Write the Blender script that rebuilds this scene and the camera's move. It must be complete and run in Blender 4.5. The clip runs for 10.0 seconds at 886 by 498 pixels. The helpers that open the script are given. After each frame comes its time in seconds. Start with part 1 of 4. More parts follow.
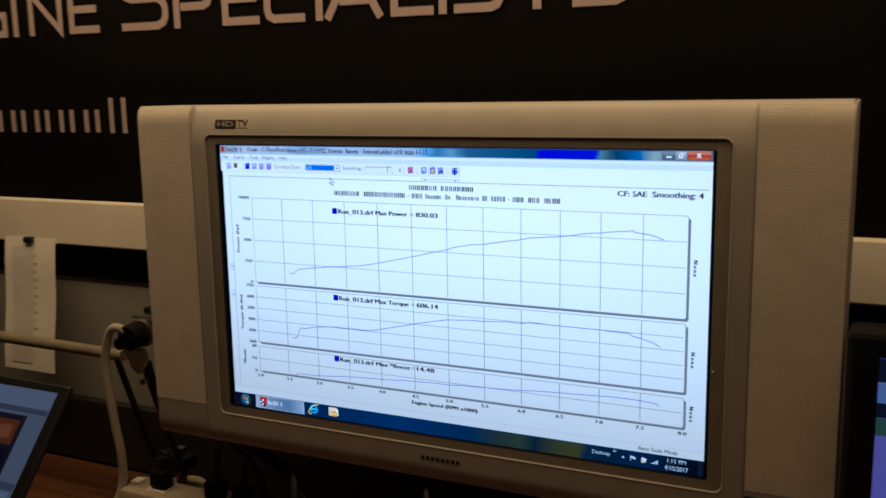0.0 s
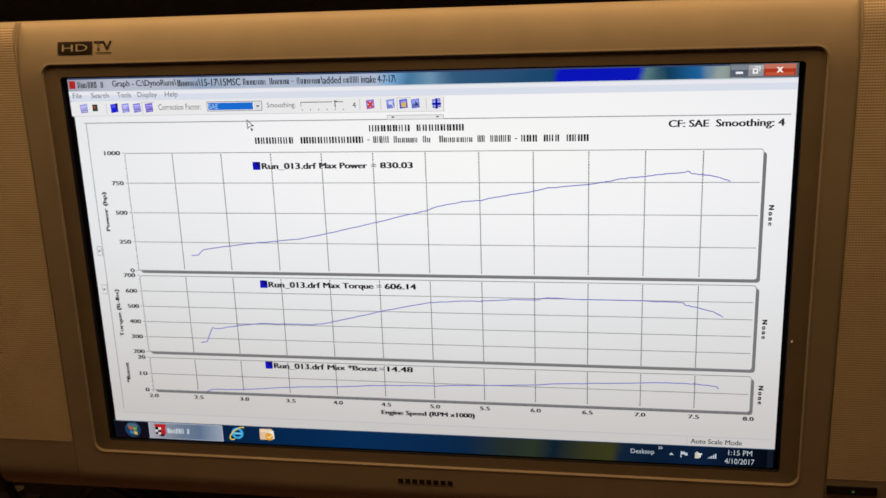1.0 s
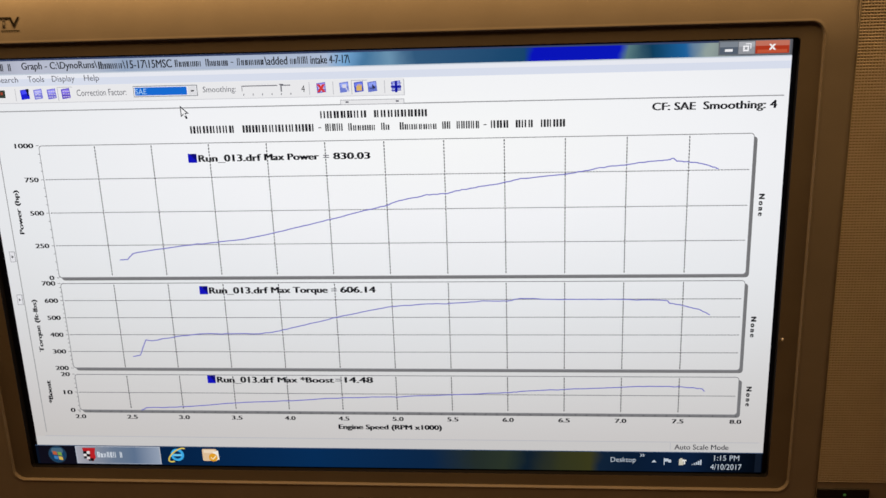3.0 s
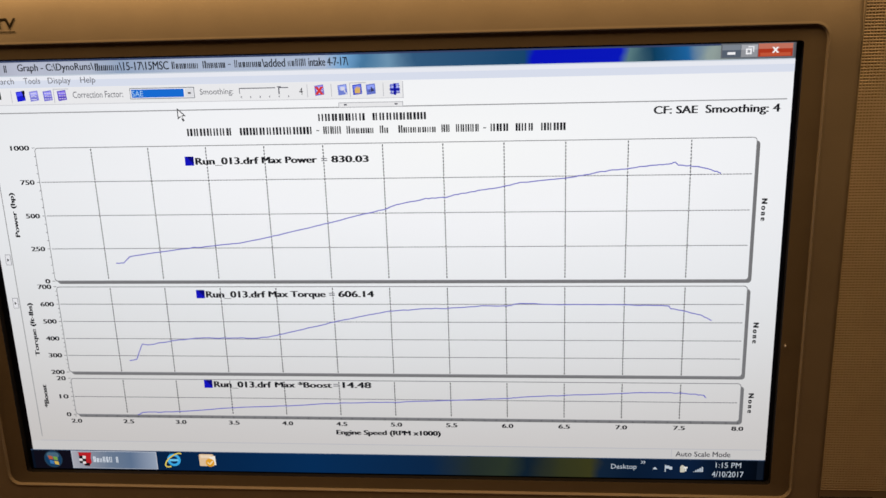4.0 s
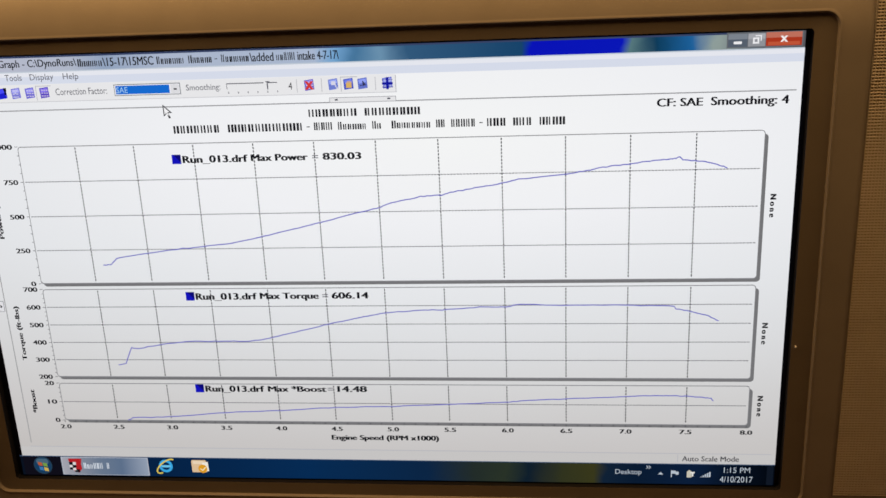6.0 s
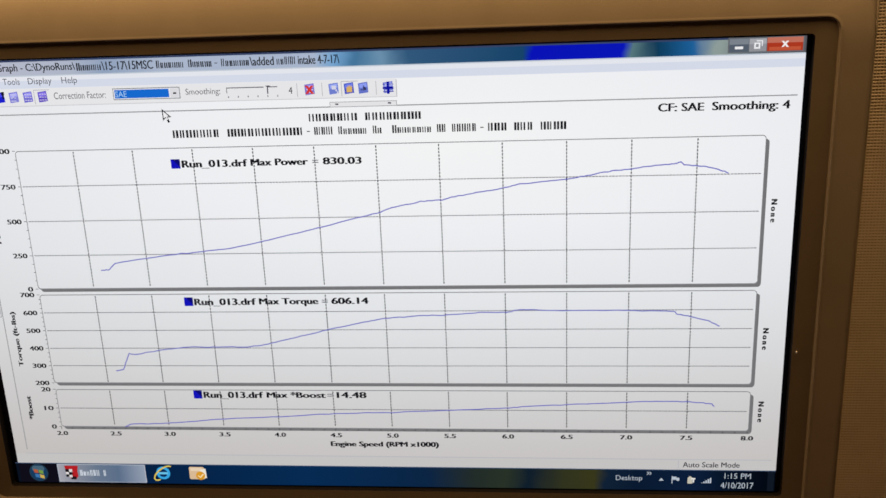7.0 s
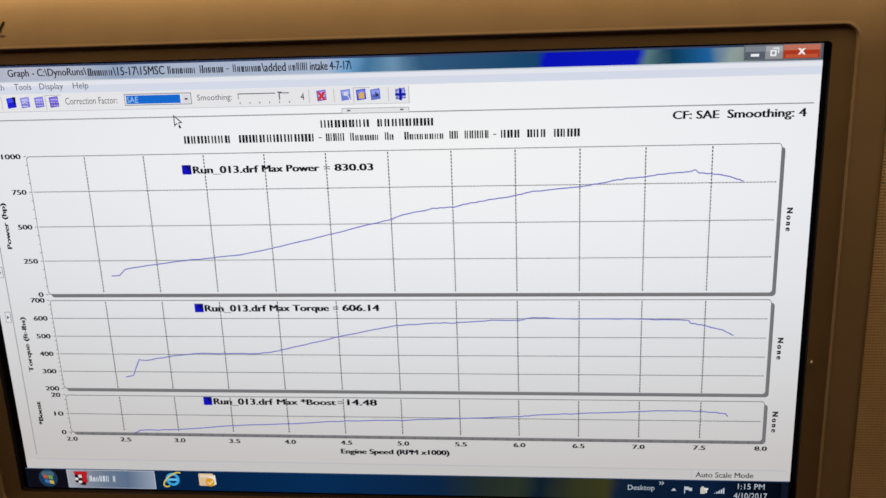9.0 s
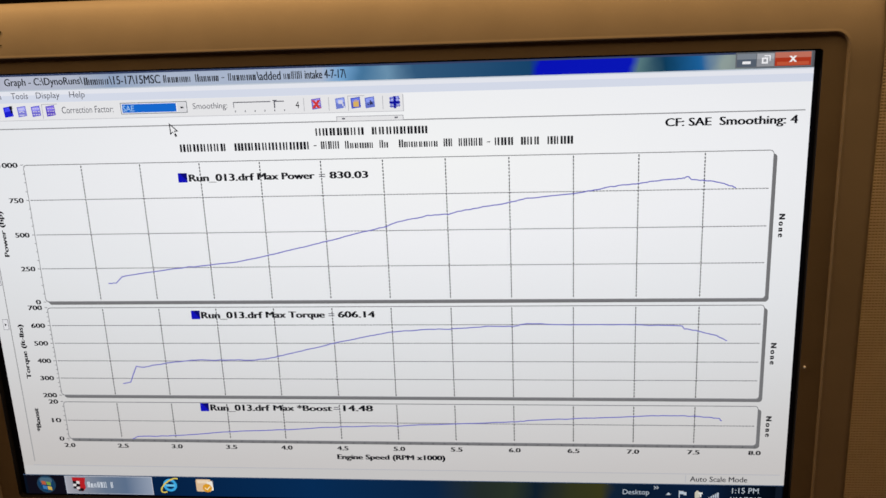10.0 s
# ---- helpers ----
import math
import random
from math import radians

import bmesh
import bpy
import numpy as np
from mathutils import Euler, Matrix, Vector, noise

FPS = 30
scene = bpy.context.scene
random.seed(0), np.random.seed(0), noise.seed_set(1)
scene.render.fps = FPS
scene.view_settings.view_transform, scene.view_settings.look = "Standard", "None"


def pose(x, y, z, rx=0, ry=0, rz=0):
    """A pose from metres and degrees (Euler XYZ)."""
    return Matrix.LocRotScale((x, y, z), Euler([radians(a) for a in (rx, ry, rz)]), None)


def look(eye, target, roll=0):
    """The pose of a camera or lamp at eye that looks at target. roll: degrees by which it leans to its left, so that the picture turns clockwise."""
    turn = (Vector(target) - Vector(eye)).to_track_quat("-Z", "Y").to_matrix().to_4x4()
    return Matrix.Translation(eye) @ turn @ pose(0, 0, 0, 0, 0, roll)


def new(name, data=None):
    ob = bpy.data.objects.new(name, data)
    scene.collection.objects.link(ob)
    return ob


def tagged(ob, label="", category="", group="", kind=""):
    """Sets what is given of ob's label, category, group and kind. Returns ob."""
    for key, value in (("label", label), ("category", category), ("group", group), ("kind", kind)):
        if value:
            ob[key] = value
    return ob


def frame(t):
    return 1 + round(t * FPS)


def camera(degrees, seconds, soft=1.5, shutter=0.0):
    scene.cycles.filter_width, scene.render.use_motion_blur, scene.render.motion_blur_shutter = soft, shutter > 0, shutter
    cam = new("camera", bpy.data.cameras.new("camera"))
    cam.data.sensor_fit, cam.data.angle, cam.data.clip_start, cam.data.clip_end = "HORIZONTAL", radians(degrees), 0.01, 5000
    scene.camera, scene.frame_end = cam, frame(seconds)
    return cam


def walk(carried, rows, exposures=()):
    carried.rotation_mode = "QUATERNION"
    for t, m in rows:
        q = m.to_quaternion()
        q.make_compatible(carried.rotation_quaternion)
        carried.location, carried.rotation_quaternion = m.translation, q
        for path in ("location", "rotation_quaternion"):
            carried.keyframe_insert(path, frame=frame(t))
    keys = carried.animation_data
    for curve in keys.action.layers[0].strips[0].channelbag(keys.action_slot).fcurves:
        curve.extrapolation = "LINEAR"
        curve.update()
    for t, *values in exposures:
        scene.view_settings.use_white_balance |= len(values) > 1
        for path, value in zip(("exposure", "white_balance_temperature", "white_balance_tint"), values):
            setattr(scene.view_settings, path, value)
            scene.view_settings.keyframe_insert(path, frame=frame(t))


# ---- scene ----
cam = camera(50.6, 10.0, shutter=0.3)
PATH = [
    (0, (0.436, -0.904, 1.455), (-0.412, 0.876, 1.115), -1.0),
    (0.1, (0.399, -0.875, 1.457), (-0.405, 0.92, 1.093), -1.6),
    (0.2, (0.36, -0.851, 1.453), (-0.392, 0.963, 1.075), -2.0),
    (0.3, (0.318, -0.831, 1.46), (-0.36, 1.003, 1.039), -2.1),
    (0.4, (0.281, -0.796, 1.456), (-0.321, 1.061, 1.021), -1.7),
    (0.5, (0.247, -0.776, 1.45), (-0.277, 1.102, 1.006), -1.4),
    (0.7, (0.209, -0.743, 1.45), (-0.241, 1.139, 0.947), -1.6),
    (1, (0.1497, -0.7212, 1.4476), (-0.1878, 1.1837, 0.9246), -2.03),
    (1.5, (0.1163, -0.6905, 1.4481), (-0.0776, 1.2315, 0.8982), -1.85),
    (2, (0.1083, -0.6725, 1.4431), (-0.0536, 1.2475, 0.8772), -1.66),
    (2.5, (0.1093, -0.6605, 1.4451), (-0.0636, 1.2555, 0.8662), -1.95),
    (4, (0.1123, -0.6455, 1.4451), (-0.0706, 1.2705, 0.8702), -1.85),
    (4.5, (0.1153, -0.6405, 1.4461), (-0.0746, 1.2725, 0.8642), -1.95),
    (5, (0.1173, -0.6305, 1.4441), (-0.0796, 1.2795, 0.8552), -2.26),
    (5.5, (0.1213, -0.6225, 1.4441), (-0.0896, 1.2835, 0.8482), -2.46),
    (7, (0.1143, -0.6195, 1.4411), (-0.0746, 1.2945, 0.8652), -2.26),
    (7.5, (0.1103, -0.6185, 1.4451), (-0.0806, 1.2965, 0.8702), -2.06),
    (8, (0.1083, -0.6215, 1.4461), (-0.0916, 1.2945, 0.8772), -2.06),
    (8.5, (0.1103, -0.6175, 1.4441), (-0.0926, 1.2955, 0.8682), -2.06),
    (9, (0.1113, -0.6145, 1.4441), (-0.0946, 1.2985, 0.8712), -2.16),
    (9.5, (0.1123, -0.6175, 1.4491), (-0.0946, 1.2955, 0.8742), -2.26),
    (10, (0.1153, -0.6165, 1.4491), (-0.0906, 1.2975, 0.8772), -2.35),
]
EXPOSURES = [(0.0, 0.02, 4700, 3), (0.3, -0.45, 4800, 8), (0.5, -0.48, 5350, 10), (0.75, -0.23, 6050, 10), (1.0, 0.0, 6600, 10), (1.5, 0.0, 6500, 10), (4.0, 0.0, 6500, 10), (7.0, -0.05, 6500, 10), (10.0, -0.06, 6500, 10)]
walk(cam, [(t, look(eye, target, roll)) for t, eye, target, roll in PATH], EXPOSURES)

# ---- white balance and light ----
world = bpy.data.worlds.new("world")
scene.world = world
world.use_nodes = True
world.node_tree.nodes["Background"].inputs[0].default_value = (1.0, 0.8, 0.6, 1)
world.node_tree.nodes["Background"].inputs[1].default_value = 0.006

LIGHT = bpy.data.lights.new("ceiling_lamp", "AREA")
LIGHT.shape, LIGHT.size, LIGHT.size_y = "RECTANGLE", 1.9, 0.2
LIGHT.energy, LIGHT.color = 8.0, (1.0, 0.535, 0.19)
lamp_ob = new("ceiling_lamp", LIGHT)
lamp_ob.matrix_world = pose(-0.2, -0.108, 1.88)


# ---- materials ----
def srgb(r, g, b):
    return tuple((c / 255 / 12.92 if c / 255 <= 0.04045 else ((c / 255 + 0.055) / 1.055) ** 2.4) for c in (r, g, b)) + (1,)


def nodes_of(name):
    m = bpy.data.materials.new(name)
    m.use_nodes = True
    return m, m.node_tree.nodes, m.node_tree.links, m.node_tree.nodes["Principled BSDF"]


def paint(name, rgb, rough=0.5, metal=0.0, vary=0.12, scale=18.0, bump=0.05, fine=900.0, spec=0.5):
    """A surface with broad stains, fine grain and a little relief."""
    m, n, l, b = nodes_of(name)
    tc = n.new("ShaderNodeTexCoord")
    big, small = n.new("ShaderNodeTexNoise"), n.new("ShaderNodeTexNoise")
    big.inputs["Scale"].default_value, big.inputs["Detail"].default_value = scale, 5
    small.inputs["Scale"].default_value, small.inputs["Detail"].default_value = fine, 2
    l.new(tc.outputs["Object"], big.inputs["Vector"])
    l.new(tc.outputs["Object"], small.inputs["Vector"])
    ramp = n.new("ShaderNodeValToRGB")
    dark = tuple(c * (1 - vary) for c in rgb) + (1,)
    lite = tuple(min(1, c * (1 + vary * 0.6)) for c in rgb) + (1,)
    ramp.color_ramp.elements[0].position, ramp.color_ramp.elements[0].color = 0.3, dark
    ramp.color_ramp.elements[1].position, ramp.color_ramp.elements[1].color = 0.7, lite
    l.new(big.outputs["Fac"], ramp.inputs["Fac"])
    l.new(ramp.outputs["Color"], b.inputs["Base Color"])
    rr = n.new("ShaderNodeMapRange")
    rr.inputs["To Min"].default_value, rr.inputs["To Max"].default_value = max(0.03, rough - 0.08), min(1, rough + 0.1)
    l.new(big.outputs["Fac"], rr.inputs["Value"])
    l.new(rr.outputs["Result"], b.inputs["Roughness"])
    bp = n.new("ShaderNodeBump")
    bp.inputs["Strength"].default_value, bp.inputs["Distance"].default_value = bump, 0.001
    l.new(small.outputs["Fac"], bp.inputs["Height"])
    l.new(bp.outputs["Normal"], b.inputs["Normal"])
    b.inputs["Metallic"].default_value = metal
    b.inputs["Specular IOR Level"].default_value = spec
    return m


def wood(name, a, c):
    m, n, l, b = nodes_of(name)
    tc, mp = n.new("ShaderNodeTexCoord"), n.new("ShaderNodeMapping")
    mp.inputs["Scale"].default_value = (1.5, 22, 22)
    l.new(tc.outputs["Object"], mp.inputs["Vector"])
    t = n.new("ShaderNodeTexNoise")
    t.inputs["Scale"].default_value, t.inputs["Detail"].default_value = 3, 8
    l.new(mp.outputs["Vector"], t.inputs["Vector"])
    ramp = n.new("ShaderNodeValToRGB")
    ramp.color_ramp.elements[0].position, ramp.color_ramp.elements[0].color = 0.35, (*a, 1)
    ramp.color_ramp.elements[1].position, ramp.color_ramp.elements[1].color = 0.65, (*c, 1)
    l.new(t.outputs["Fac"], ramp.inputs["Fac"])
    l.new(ramp.outputs["Color"], b.inputs["Base Color"])
    b.inputs["Roughness"].default_value = 0.42
    return m


GLOW = 0.93
made_glow = {}


def glow(r, g, b, k=1.0):
    """A colour of a lit display."""
    key = (r, g, b, k)
    if key not in made_glow:
        m = bpy.data.materials.new("display_colour")
        m.use_nodes = True
        n, l = m.node_tree.nodes, m.node_tree.links
        n.clear()
        e, o = n.new("ShaderNodeEmission"), n.new("ShaderNodeOutputMaterial")
        e.inputs["Color"].default_value = srgb(r, g, b)
        e.inputs["Strength"].default_value = GLOW * k
        l.new(e.outputs[0], o.inputs["Surface"])
        made_glow[key] = m
    return made_glow[key]


def glow_ramp(name, stops, width, wob=0.03):
    """A lit display strip whose blurred colours change along its length (x from its middle)."""
    m = bpy.data.materials.new(name)
    m.use_nodes = True
    n, l = m.node_tree.nodes, m.node_tree.links
    n.clear()
    e, o, tc = n.new("ShaderNodeEmission"), n.new("ShaderNodeOutputMaterial"), n.new("ShaderNodeTexCoord")
    sp, mr, ramp = n.new("ShaderNodeSeparateXYZ"), n.new("ShaderNodeMapRange"), n.new("ShaderNodeValToRGB")
    noi, add = n.new("ShaderNodeTexNoise"), n.new("ShaderNodeMath")
    noi.inputs["Scale"].default_value, noi.inputs["Detail"].default_value = 60, 2
    mr.inputs["From Min"].default_value, mr.inputs["From Max"].default_value = -width / 2, width / 2
    l.new(tc.outputs["Object"], sp.inputs[0])
    l.new(tc.outputs["Object"], noi.inputs["Vector"])
    l.new(sp.outputs["X"], mr.inputs["Value"])
    add.operation = "MULTIPLY_ADD"
    add.inputs[1].default_value = wob
    l.new(noi.outputs["Fac"], add.inputs[0])
    l.new(mr.outputs["Result"], add.inputs[2])
    l.new(add.outputs[0], ramp.inputs["Fac"])
    cr = ramp.color_ramp
    while len(cr.elements) < len(stops):
        cr.elements.new(0.5)
    for el, (p, rgb) in zip(cr.elements, stops):
        el.position, el.color = min(1, p + wob / 2), srgb(*rgb)
    l.new(ramp.outputs["Color"], e.inputs["Color"])
    e.inputs["Strength"].default_value = GLOW
    l.new(e.outputs[0], o.inputs["Surface"])
    return m


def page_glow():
    """The white page of a display, its viewing-angle falloff painted in: cool and bright high in the middle, warmer and
    darker towards its edges.
    """
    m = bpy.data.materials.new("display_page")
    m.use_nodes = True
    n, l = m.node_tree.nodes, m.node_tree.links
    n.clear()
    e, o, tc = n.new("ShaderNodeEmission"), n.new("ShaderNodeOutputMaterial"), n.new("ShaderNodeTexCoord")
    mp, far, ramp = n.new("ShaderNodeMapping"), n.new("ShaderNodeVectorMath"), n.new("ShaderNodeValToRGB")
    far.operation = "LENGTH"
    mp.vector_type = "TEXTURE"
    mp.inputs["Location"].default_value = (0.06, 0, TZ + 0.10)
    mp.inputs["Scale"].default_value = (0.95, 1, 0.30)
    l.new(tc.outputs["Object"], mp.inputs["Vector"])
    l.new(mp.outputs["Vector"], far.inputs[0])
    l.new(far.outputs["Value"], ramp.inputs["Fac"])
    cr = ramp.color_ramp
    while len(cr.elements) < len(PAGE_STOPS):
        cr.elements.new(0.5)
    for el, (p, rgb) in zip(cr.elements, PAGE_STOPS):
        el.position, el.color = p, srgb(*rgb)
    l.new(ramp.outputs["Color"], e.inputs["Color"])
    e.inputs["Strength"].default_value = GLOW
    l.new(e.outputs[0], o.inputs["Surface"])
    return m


# page colours outwards from the brightest spot, dimming at slanted view painted in
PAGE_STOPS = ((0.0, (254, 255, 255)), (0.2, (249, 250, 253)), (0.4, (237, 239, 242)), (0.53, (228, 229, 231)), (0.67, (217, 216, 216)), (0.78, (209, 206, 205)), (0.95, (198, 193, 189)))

SILVER = paint("silver_plastic", (0.42, 0.40, 0.37), 0.5, 0.0, 0.06, 30, 0.06, 2500, 0.4)
# darker than SILVER: the shade inside the recess is put into its colour
RECESS = paint("shaded_matt_plastic", (0.27, 0.245, 0.21), 0.7, 0.0, 0.06, 30, 0.05, 2500, 0.15)
PLATE = paint("painted_metal_plate", (0.84, 0.78, 0.69), 0.5, 0.0, 0.06, 30, 0.06, 2500, 0.4)
CLOTH = paint("speaker_cloth", (0.42, 0.37, 0.3), 0.9, 0, 0.2, 60, 0.1, 1500, 0.1)
BLACK = paint("black_plastic", (0.012, 0.012, 0.013), 0.35, 0, 0.2, 25, 0.03, 1500)
MATT_BLACK = paint("matt_black", (0.008, 0.008, 0.009), 0.8, 0, 0.2, 25, 0.03, 1500, 0.2)
SCREEN_OFF = paint("dark_panel", (0.009, 0.010, 0.018), 0.3, 0, 0.1, 10, 0.0, 500, 0.3)
GREY_WALL = paint("grey_wall_paint", (0.29, 0.29, 0.28), 0.8, 0, 0.12, 4, 0.25, 260)
WARM_WALL = paint("wall_paint", (0.5, 0.48, 0.44), 0.85, 0, 0.08, 3, 0.2, 260)
CEIL = paint("ceiling_tile", (0.7, 0.69, 0.66), 0.9, 0, 0.06, 6, 0.4, 180)
FLOOR = paint("concrete", (0.28, 0.27, 0.26), 0.6, 0, 0.25, 3, 0.3, 120)
VINYL = paint("black_vinyl", (0.0055, 0.0046, 0.0046), 0.7, 0, 0.3, 6, 0.08, 300, 0.16)
LETTER = paint("pale_vinyl", (0.37, 0.30, 0.31), 0.5, 0, 0.06, 20, 0.03, 500)
BOARD = paint("white_board_paint", (0.88, 0.84, 0.75), 0.5, 0, 0.08, 9, 0.12, 400)
PAPER = paint("paper", (0.9, 0.88, 0.84), 0.9, 0, 0.03, 30, 0.05, 800)
PAPER_GREY = paint("grey_print", (0.72, 0.73, 0.76), 0.9, 0, 0.08, 40, 0.03, 800)
TICK_GREY = paint("grey_ink", (0.36, 0.36, 0.38), 0.9, 0, 0.2, 40, 0.02, 800)
CREAM = paint("cream_enamel", (0.52, 0.47, 0.36), 0.35, 0, 0.1, 25, 0.05, 900)
ARM_PAINT = paint("worn_beige_enamel", (0.3, 0.265, 0.19), 0.4, 0, 0.25, 40, 0.08, 900)
CABLE_WHITE = paint("white_rubber", (0.55, 0.5, 0.42), 0.45, 0, 0.1, 25, 0.05, 900)
CABLE_BLACK = paint("black_rubber", (0.012, 0.012, 0.012), 0.5, 0, 0.2, 25, 0.05, 900)
STEEL = paint("dull_steel", (0.35, 0.34, 0.32), 0.35, 0.9, 0.15, 40, 0.05, 1200)
OAK = wood("brown_wood", (0.085, 0.034, 0.015), (0.15, 0.065, 0.028))
DARK_STRIP = paint("dark_strip_paint", (0.02, 0.019, 0.018), 0.6, 0, 0.2, 12, 0.1, 400)


# ---- building helpers ----
def thing(name, at, label, category, group="", kind=""):
    ob = new(name)
    ob.location = at
    return tagged(ob, label, category, group, kind)


def part(name, bm, material, parent=None, label="", smooth=False):
    """Links a bmesh, in its parent's coordinates, as one mesh object."""
    me = bpy.data.meshes.new(name)
    if hasattr(bm, "to_mesh"):
        bm.to_mesh(me)
        bm.free()
    else:
        me.from_pydata(bm[0], [], bm[1])
    me.materials.append(material)
    if smooth:
        me.polygons.foreach_set("use_smooth", [True] * len(me.polygons))
        me.set_sharp_from_angle(angle=radians(38))
    ob = new(name, me)
    if parent:
        ob.parent = parent
    if label:
        tagged(ob, label)
    return ob


def box(x0, x1, y0, y1, z0, z1, bevel=0.0, bm=None, seg=2):
    bm = bm or bmesh.new()
    r = bmesh.ops.create_cube(bm, size=1.0)["verts"]
    for v in r:
        v.co = Vector((x0 + (v.co.x + 0.5) * (x1 - x0), y0 + (v.co.y + 0.5) * (y1 - y0), z0 + (v.co.z + 0.5) * (z1 - z0)))
    if bevel:
        edges = list({e for v in r for e in v.link_edges})
        bmesh.ops.bevel(bm, geom=edges, offset=bevel, segments=seg, affect="EDGES", profile=0.5)
    return bm


def rod(a, b, r0, r1=None, bm=None, n=16):
    bm = bm or bmesh.new()
    a, b = Vector(a), Vector(b)
    d = b - a
    m = Matrix.Translation((a + b) / 2) @ d.to_track_quat("Z", "Y").to_matrix().to_4x4()
    bmesh.ops.create_cone(bm, cap_ends=True, segments=n, radius1=r0, radius2=r0 if r1 is None else r1, depth=d.length, matrix=m)
    return bm


def tube(points, r, n=10, steps=8):
    """A round cable along a smooth line through the points."""
    p = [Vector(q) for q in points]
    line = []
    for i in range(len(p) - 1):
        a, b, c, d = p[max(i - 1, 0)], p[i], p[i + 1], p[min(i + 2, len(p) - 1)]
        for k in range(steps):
            t = k / steps
            line.append(0.5 * (2 * b + (c - a) * t + (2 * a - 5 * b + 4 * c - d) * t * t + (3 * b - a - 3 * c + d) * t ** 3))
    line.append(p[-1])
    verts, faces = [], []
    side = Vector((0.3, 1, 0.2))
    for i, q in enumerate(line):
        w = (line[min(i + 1, len(line) - 1)] - line[max(i - 1, 0)]).normalized()
        side = (side - w * side.dot(w)).normalized()
        up = w.cross(side)
        for k in range(n):
            a = math.tau * k / n
            verts.append(q + r * (math.cos(a) * side + math.sin(a) * up))
    for i in range(len(line) - 1):
        for k in range(n):
            k2 = (k + 1) % n
            faces.append((i * n + k, i * n + k2, (i + 1) * n + k2, (i + 1) * n + k))
    faces += [tuple(range(n))[::-1], tuple((len(line) - 1) * n + k for k in range(n))]
    return verts, faces


def letters(text, bold=0.0):
    """The outline of a line of writing as a flat mesh 1 unit wide and 1 high, from its lower left corner."""
    cu = bpy.data.curves.new("writing", "FONT")
    cu.body, cu.size, cu.offset, cu.resolution_u = text, 1.0, bold, 3
    ob = bpy.data.objects.new("writing", cu)
    scene.collection.objects.link(ob)
    bpy.context.view_layer.update()
    me = bpy.data.meshes.new_from_object(ob.evaluated_get(bpy.context.evaluated_depsgraph_get()))
    bpy.data.objects.remove(ob)
    co = np.array([v.co[:] for v in me.vertices])
    low, high = co.min(0), co.max(0)
    for v in me.vertices:
        v.co = ((v.co.x - low[0]) / (high[0] - low[0]), (v.co.y - low[1]) / max(high[1] - low[1], 1e-6), 0)
    return me


# ---- the room ----
def slab(name, x0, x1, y0, y1, z0, z1, material, label):
    return tagged(part(name, box(x0, x1, y0, y1, z0, z1), material), label, name.split("_")[0], "", "structure")


slab("floor", -2.6, 2.6, -3.6, 0.35, -0.1, 0.0, FLOOR, "bare grey concrete workshop floor")
slab("wall_north", -2.6, 2.6, 0.2, 0.35, 0.0, 2.7, GREY_WALL, "grey painted wall behind the bench")
slab("wall_south", -2.6, 2.6, -3.6, -3.5, 0.0, 2.7, WARM_WALL, "plain grey-beige painted wall")
slab("wall_east", 2.5, 2.6, -3.5, 0.2, 0.0, 2.7, WARM_WALL, "plain grey-beige painted side wall")
slab("wall_west", -2.6, -2.5, -3.5, 0.2, 0.0, 2.7, WARM_WALL, "plain grey-beige painted side wall")
slab("ceiling", -2.6, 2.6, -3.6, 0.35, 2.7, 2.8, CEIL, "plain off-white ceiling")
tagged(part("trim", box(-2.5, 2.5, 0.182, 0.2, 0.85, 0.956, 0.002), DARK_STRIP), "dark strip where the bench meets the wall", "trim", "", "structure")

fit_light = thing("hanging_light", (-0.2, -0.108, 2.7), "long work light hanging from the ceiling over the bench", "light")
part("housing", box(-0.98, 0.98, -0.13, 0.13, -0.77, -0.72, 0.006), CEIL, fit_light)
for dx in (-0.98, 0.965):
    part("end_cap", box(dx, dx + 0.015, -0.13, 0.13, -0.835, -0.7705, 0.003), CEIL, fit_light)
for dy in (-0.13, 0.115):
    part("shade_lip", box(-0.964, 0.964, dy, dy + 0.015, -0.835, -0.7705, 0.003), CEIL, fit_light)
for dx in (-0.5, 0.5):
    part("hanging_rod", rod((dx, 0, -0.721), (dx, 0, 0.0), 0.005), STEEL, fit_light)

# ---- bench ----
bench = thing("workbench", (0, -0.2, 0.0), "brown wooden workbench standing against the grey wall", "workbench")
part("tabletop", box(-2.2, 2.2, -0.42, 0.38, 0.81, 0.85, 0.004), OAK, bench)
for lx in (-2.1, -0.7, 0.7, 2.1):
    for ly in (-0.36, 0.32):
        part("leg", box(lx - 0.04, lx + 0.04, ly - 0.04, ly + 0.04, 0, 0.809, 0.004), OAK, bench)
part("rail", box(-2.05, 2.05, -0.385, -0.345, 0.71, 0.808, 0.004), OAK, bench)

# ---- wall: banner, board, sheet ----
banner = thing("banner", (0, 0.2, 1.16), "black vinyl banner with pale lettering on the wall", "banner")
bm = bmesh.new()
nx, nz = 120, 24
grid = [[bm.verts.new((-2.2 + 4.4 * i / nx, -0.004 - 0.0012 * noise.noise((i * 0.21, j * 0.3, 3.0)), 0.9 * j / nz)) for i in range(nx + 1)] for j in range(nz + 1)]
for j in range(nz):
    for i in range(nx):
        bm.faces.new((grid[j][i], grid[j][i + 1], grid[j + 1][i + 1], grid[j + 1][i]))
bmesh.ops.solidify(bm, geom=bm.faces[:], thickness=0.001)
part("sheet", bm, VINYL, banner, smooth=True)


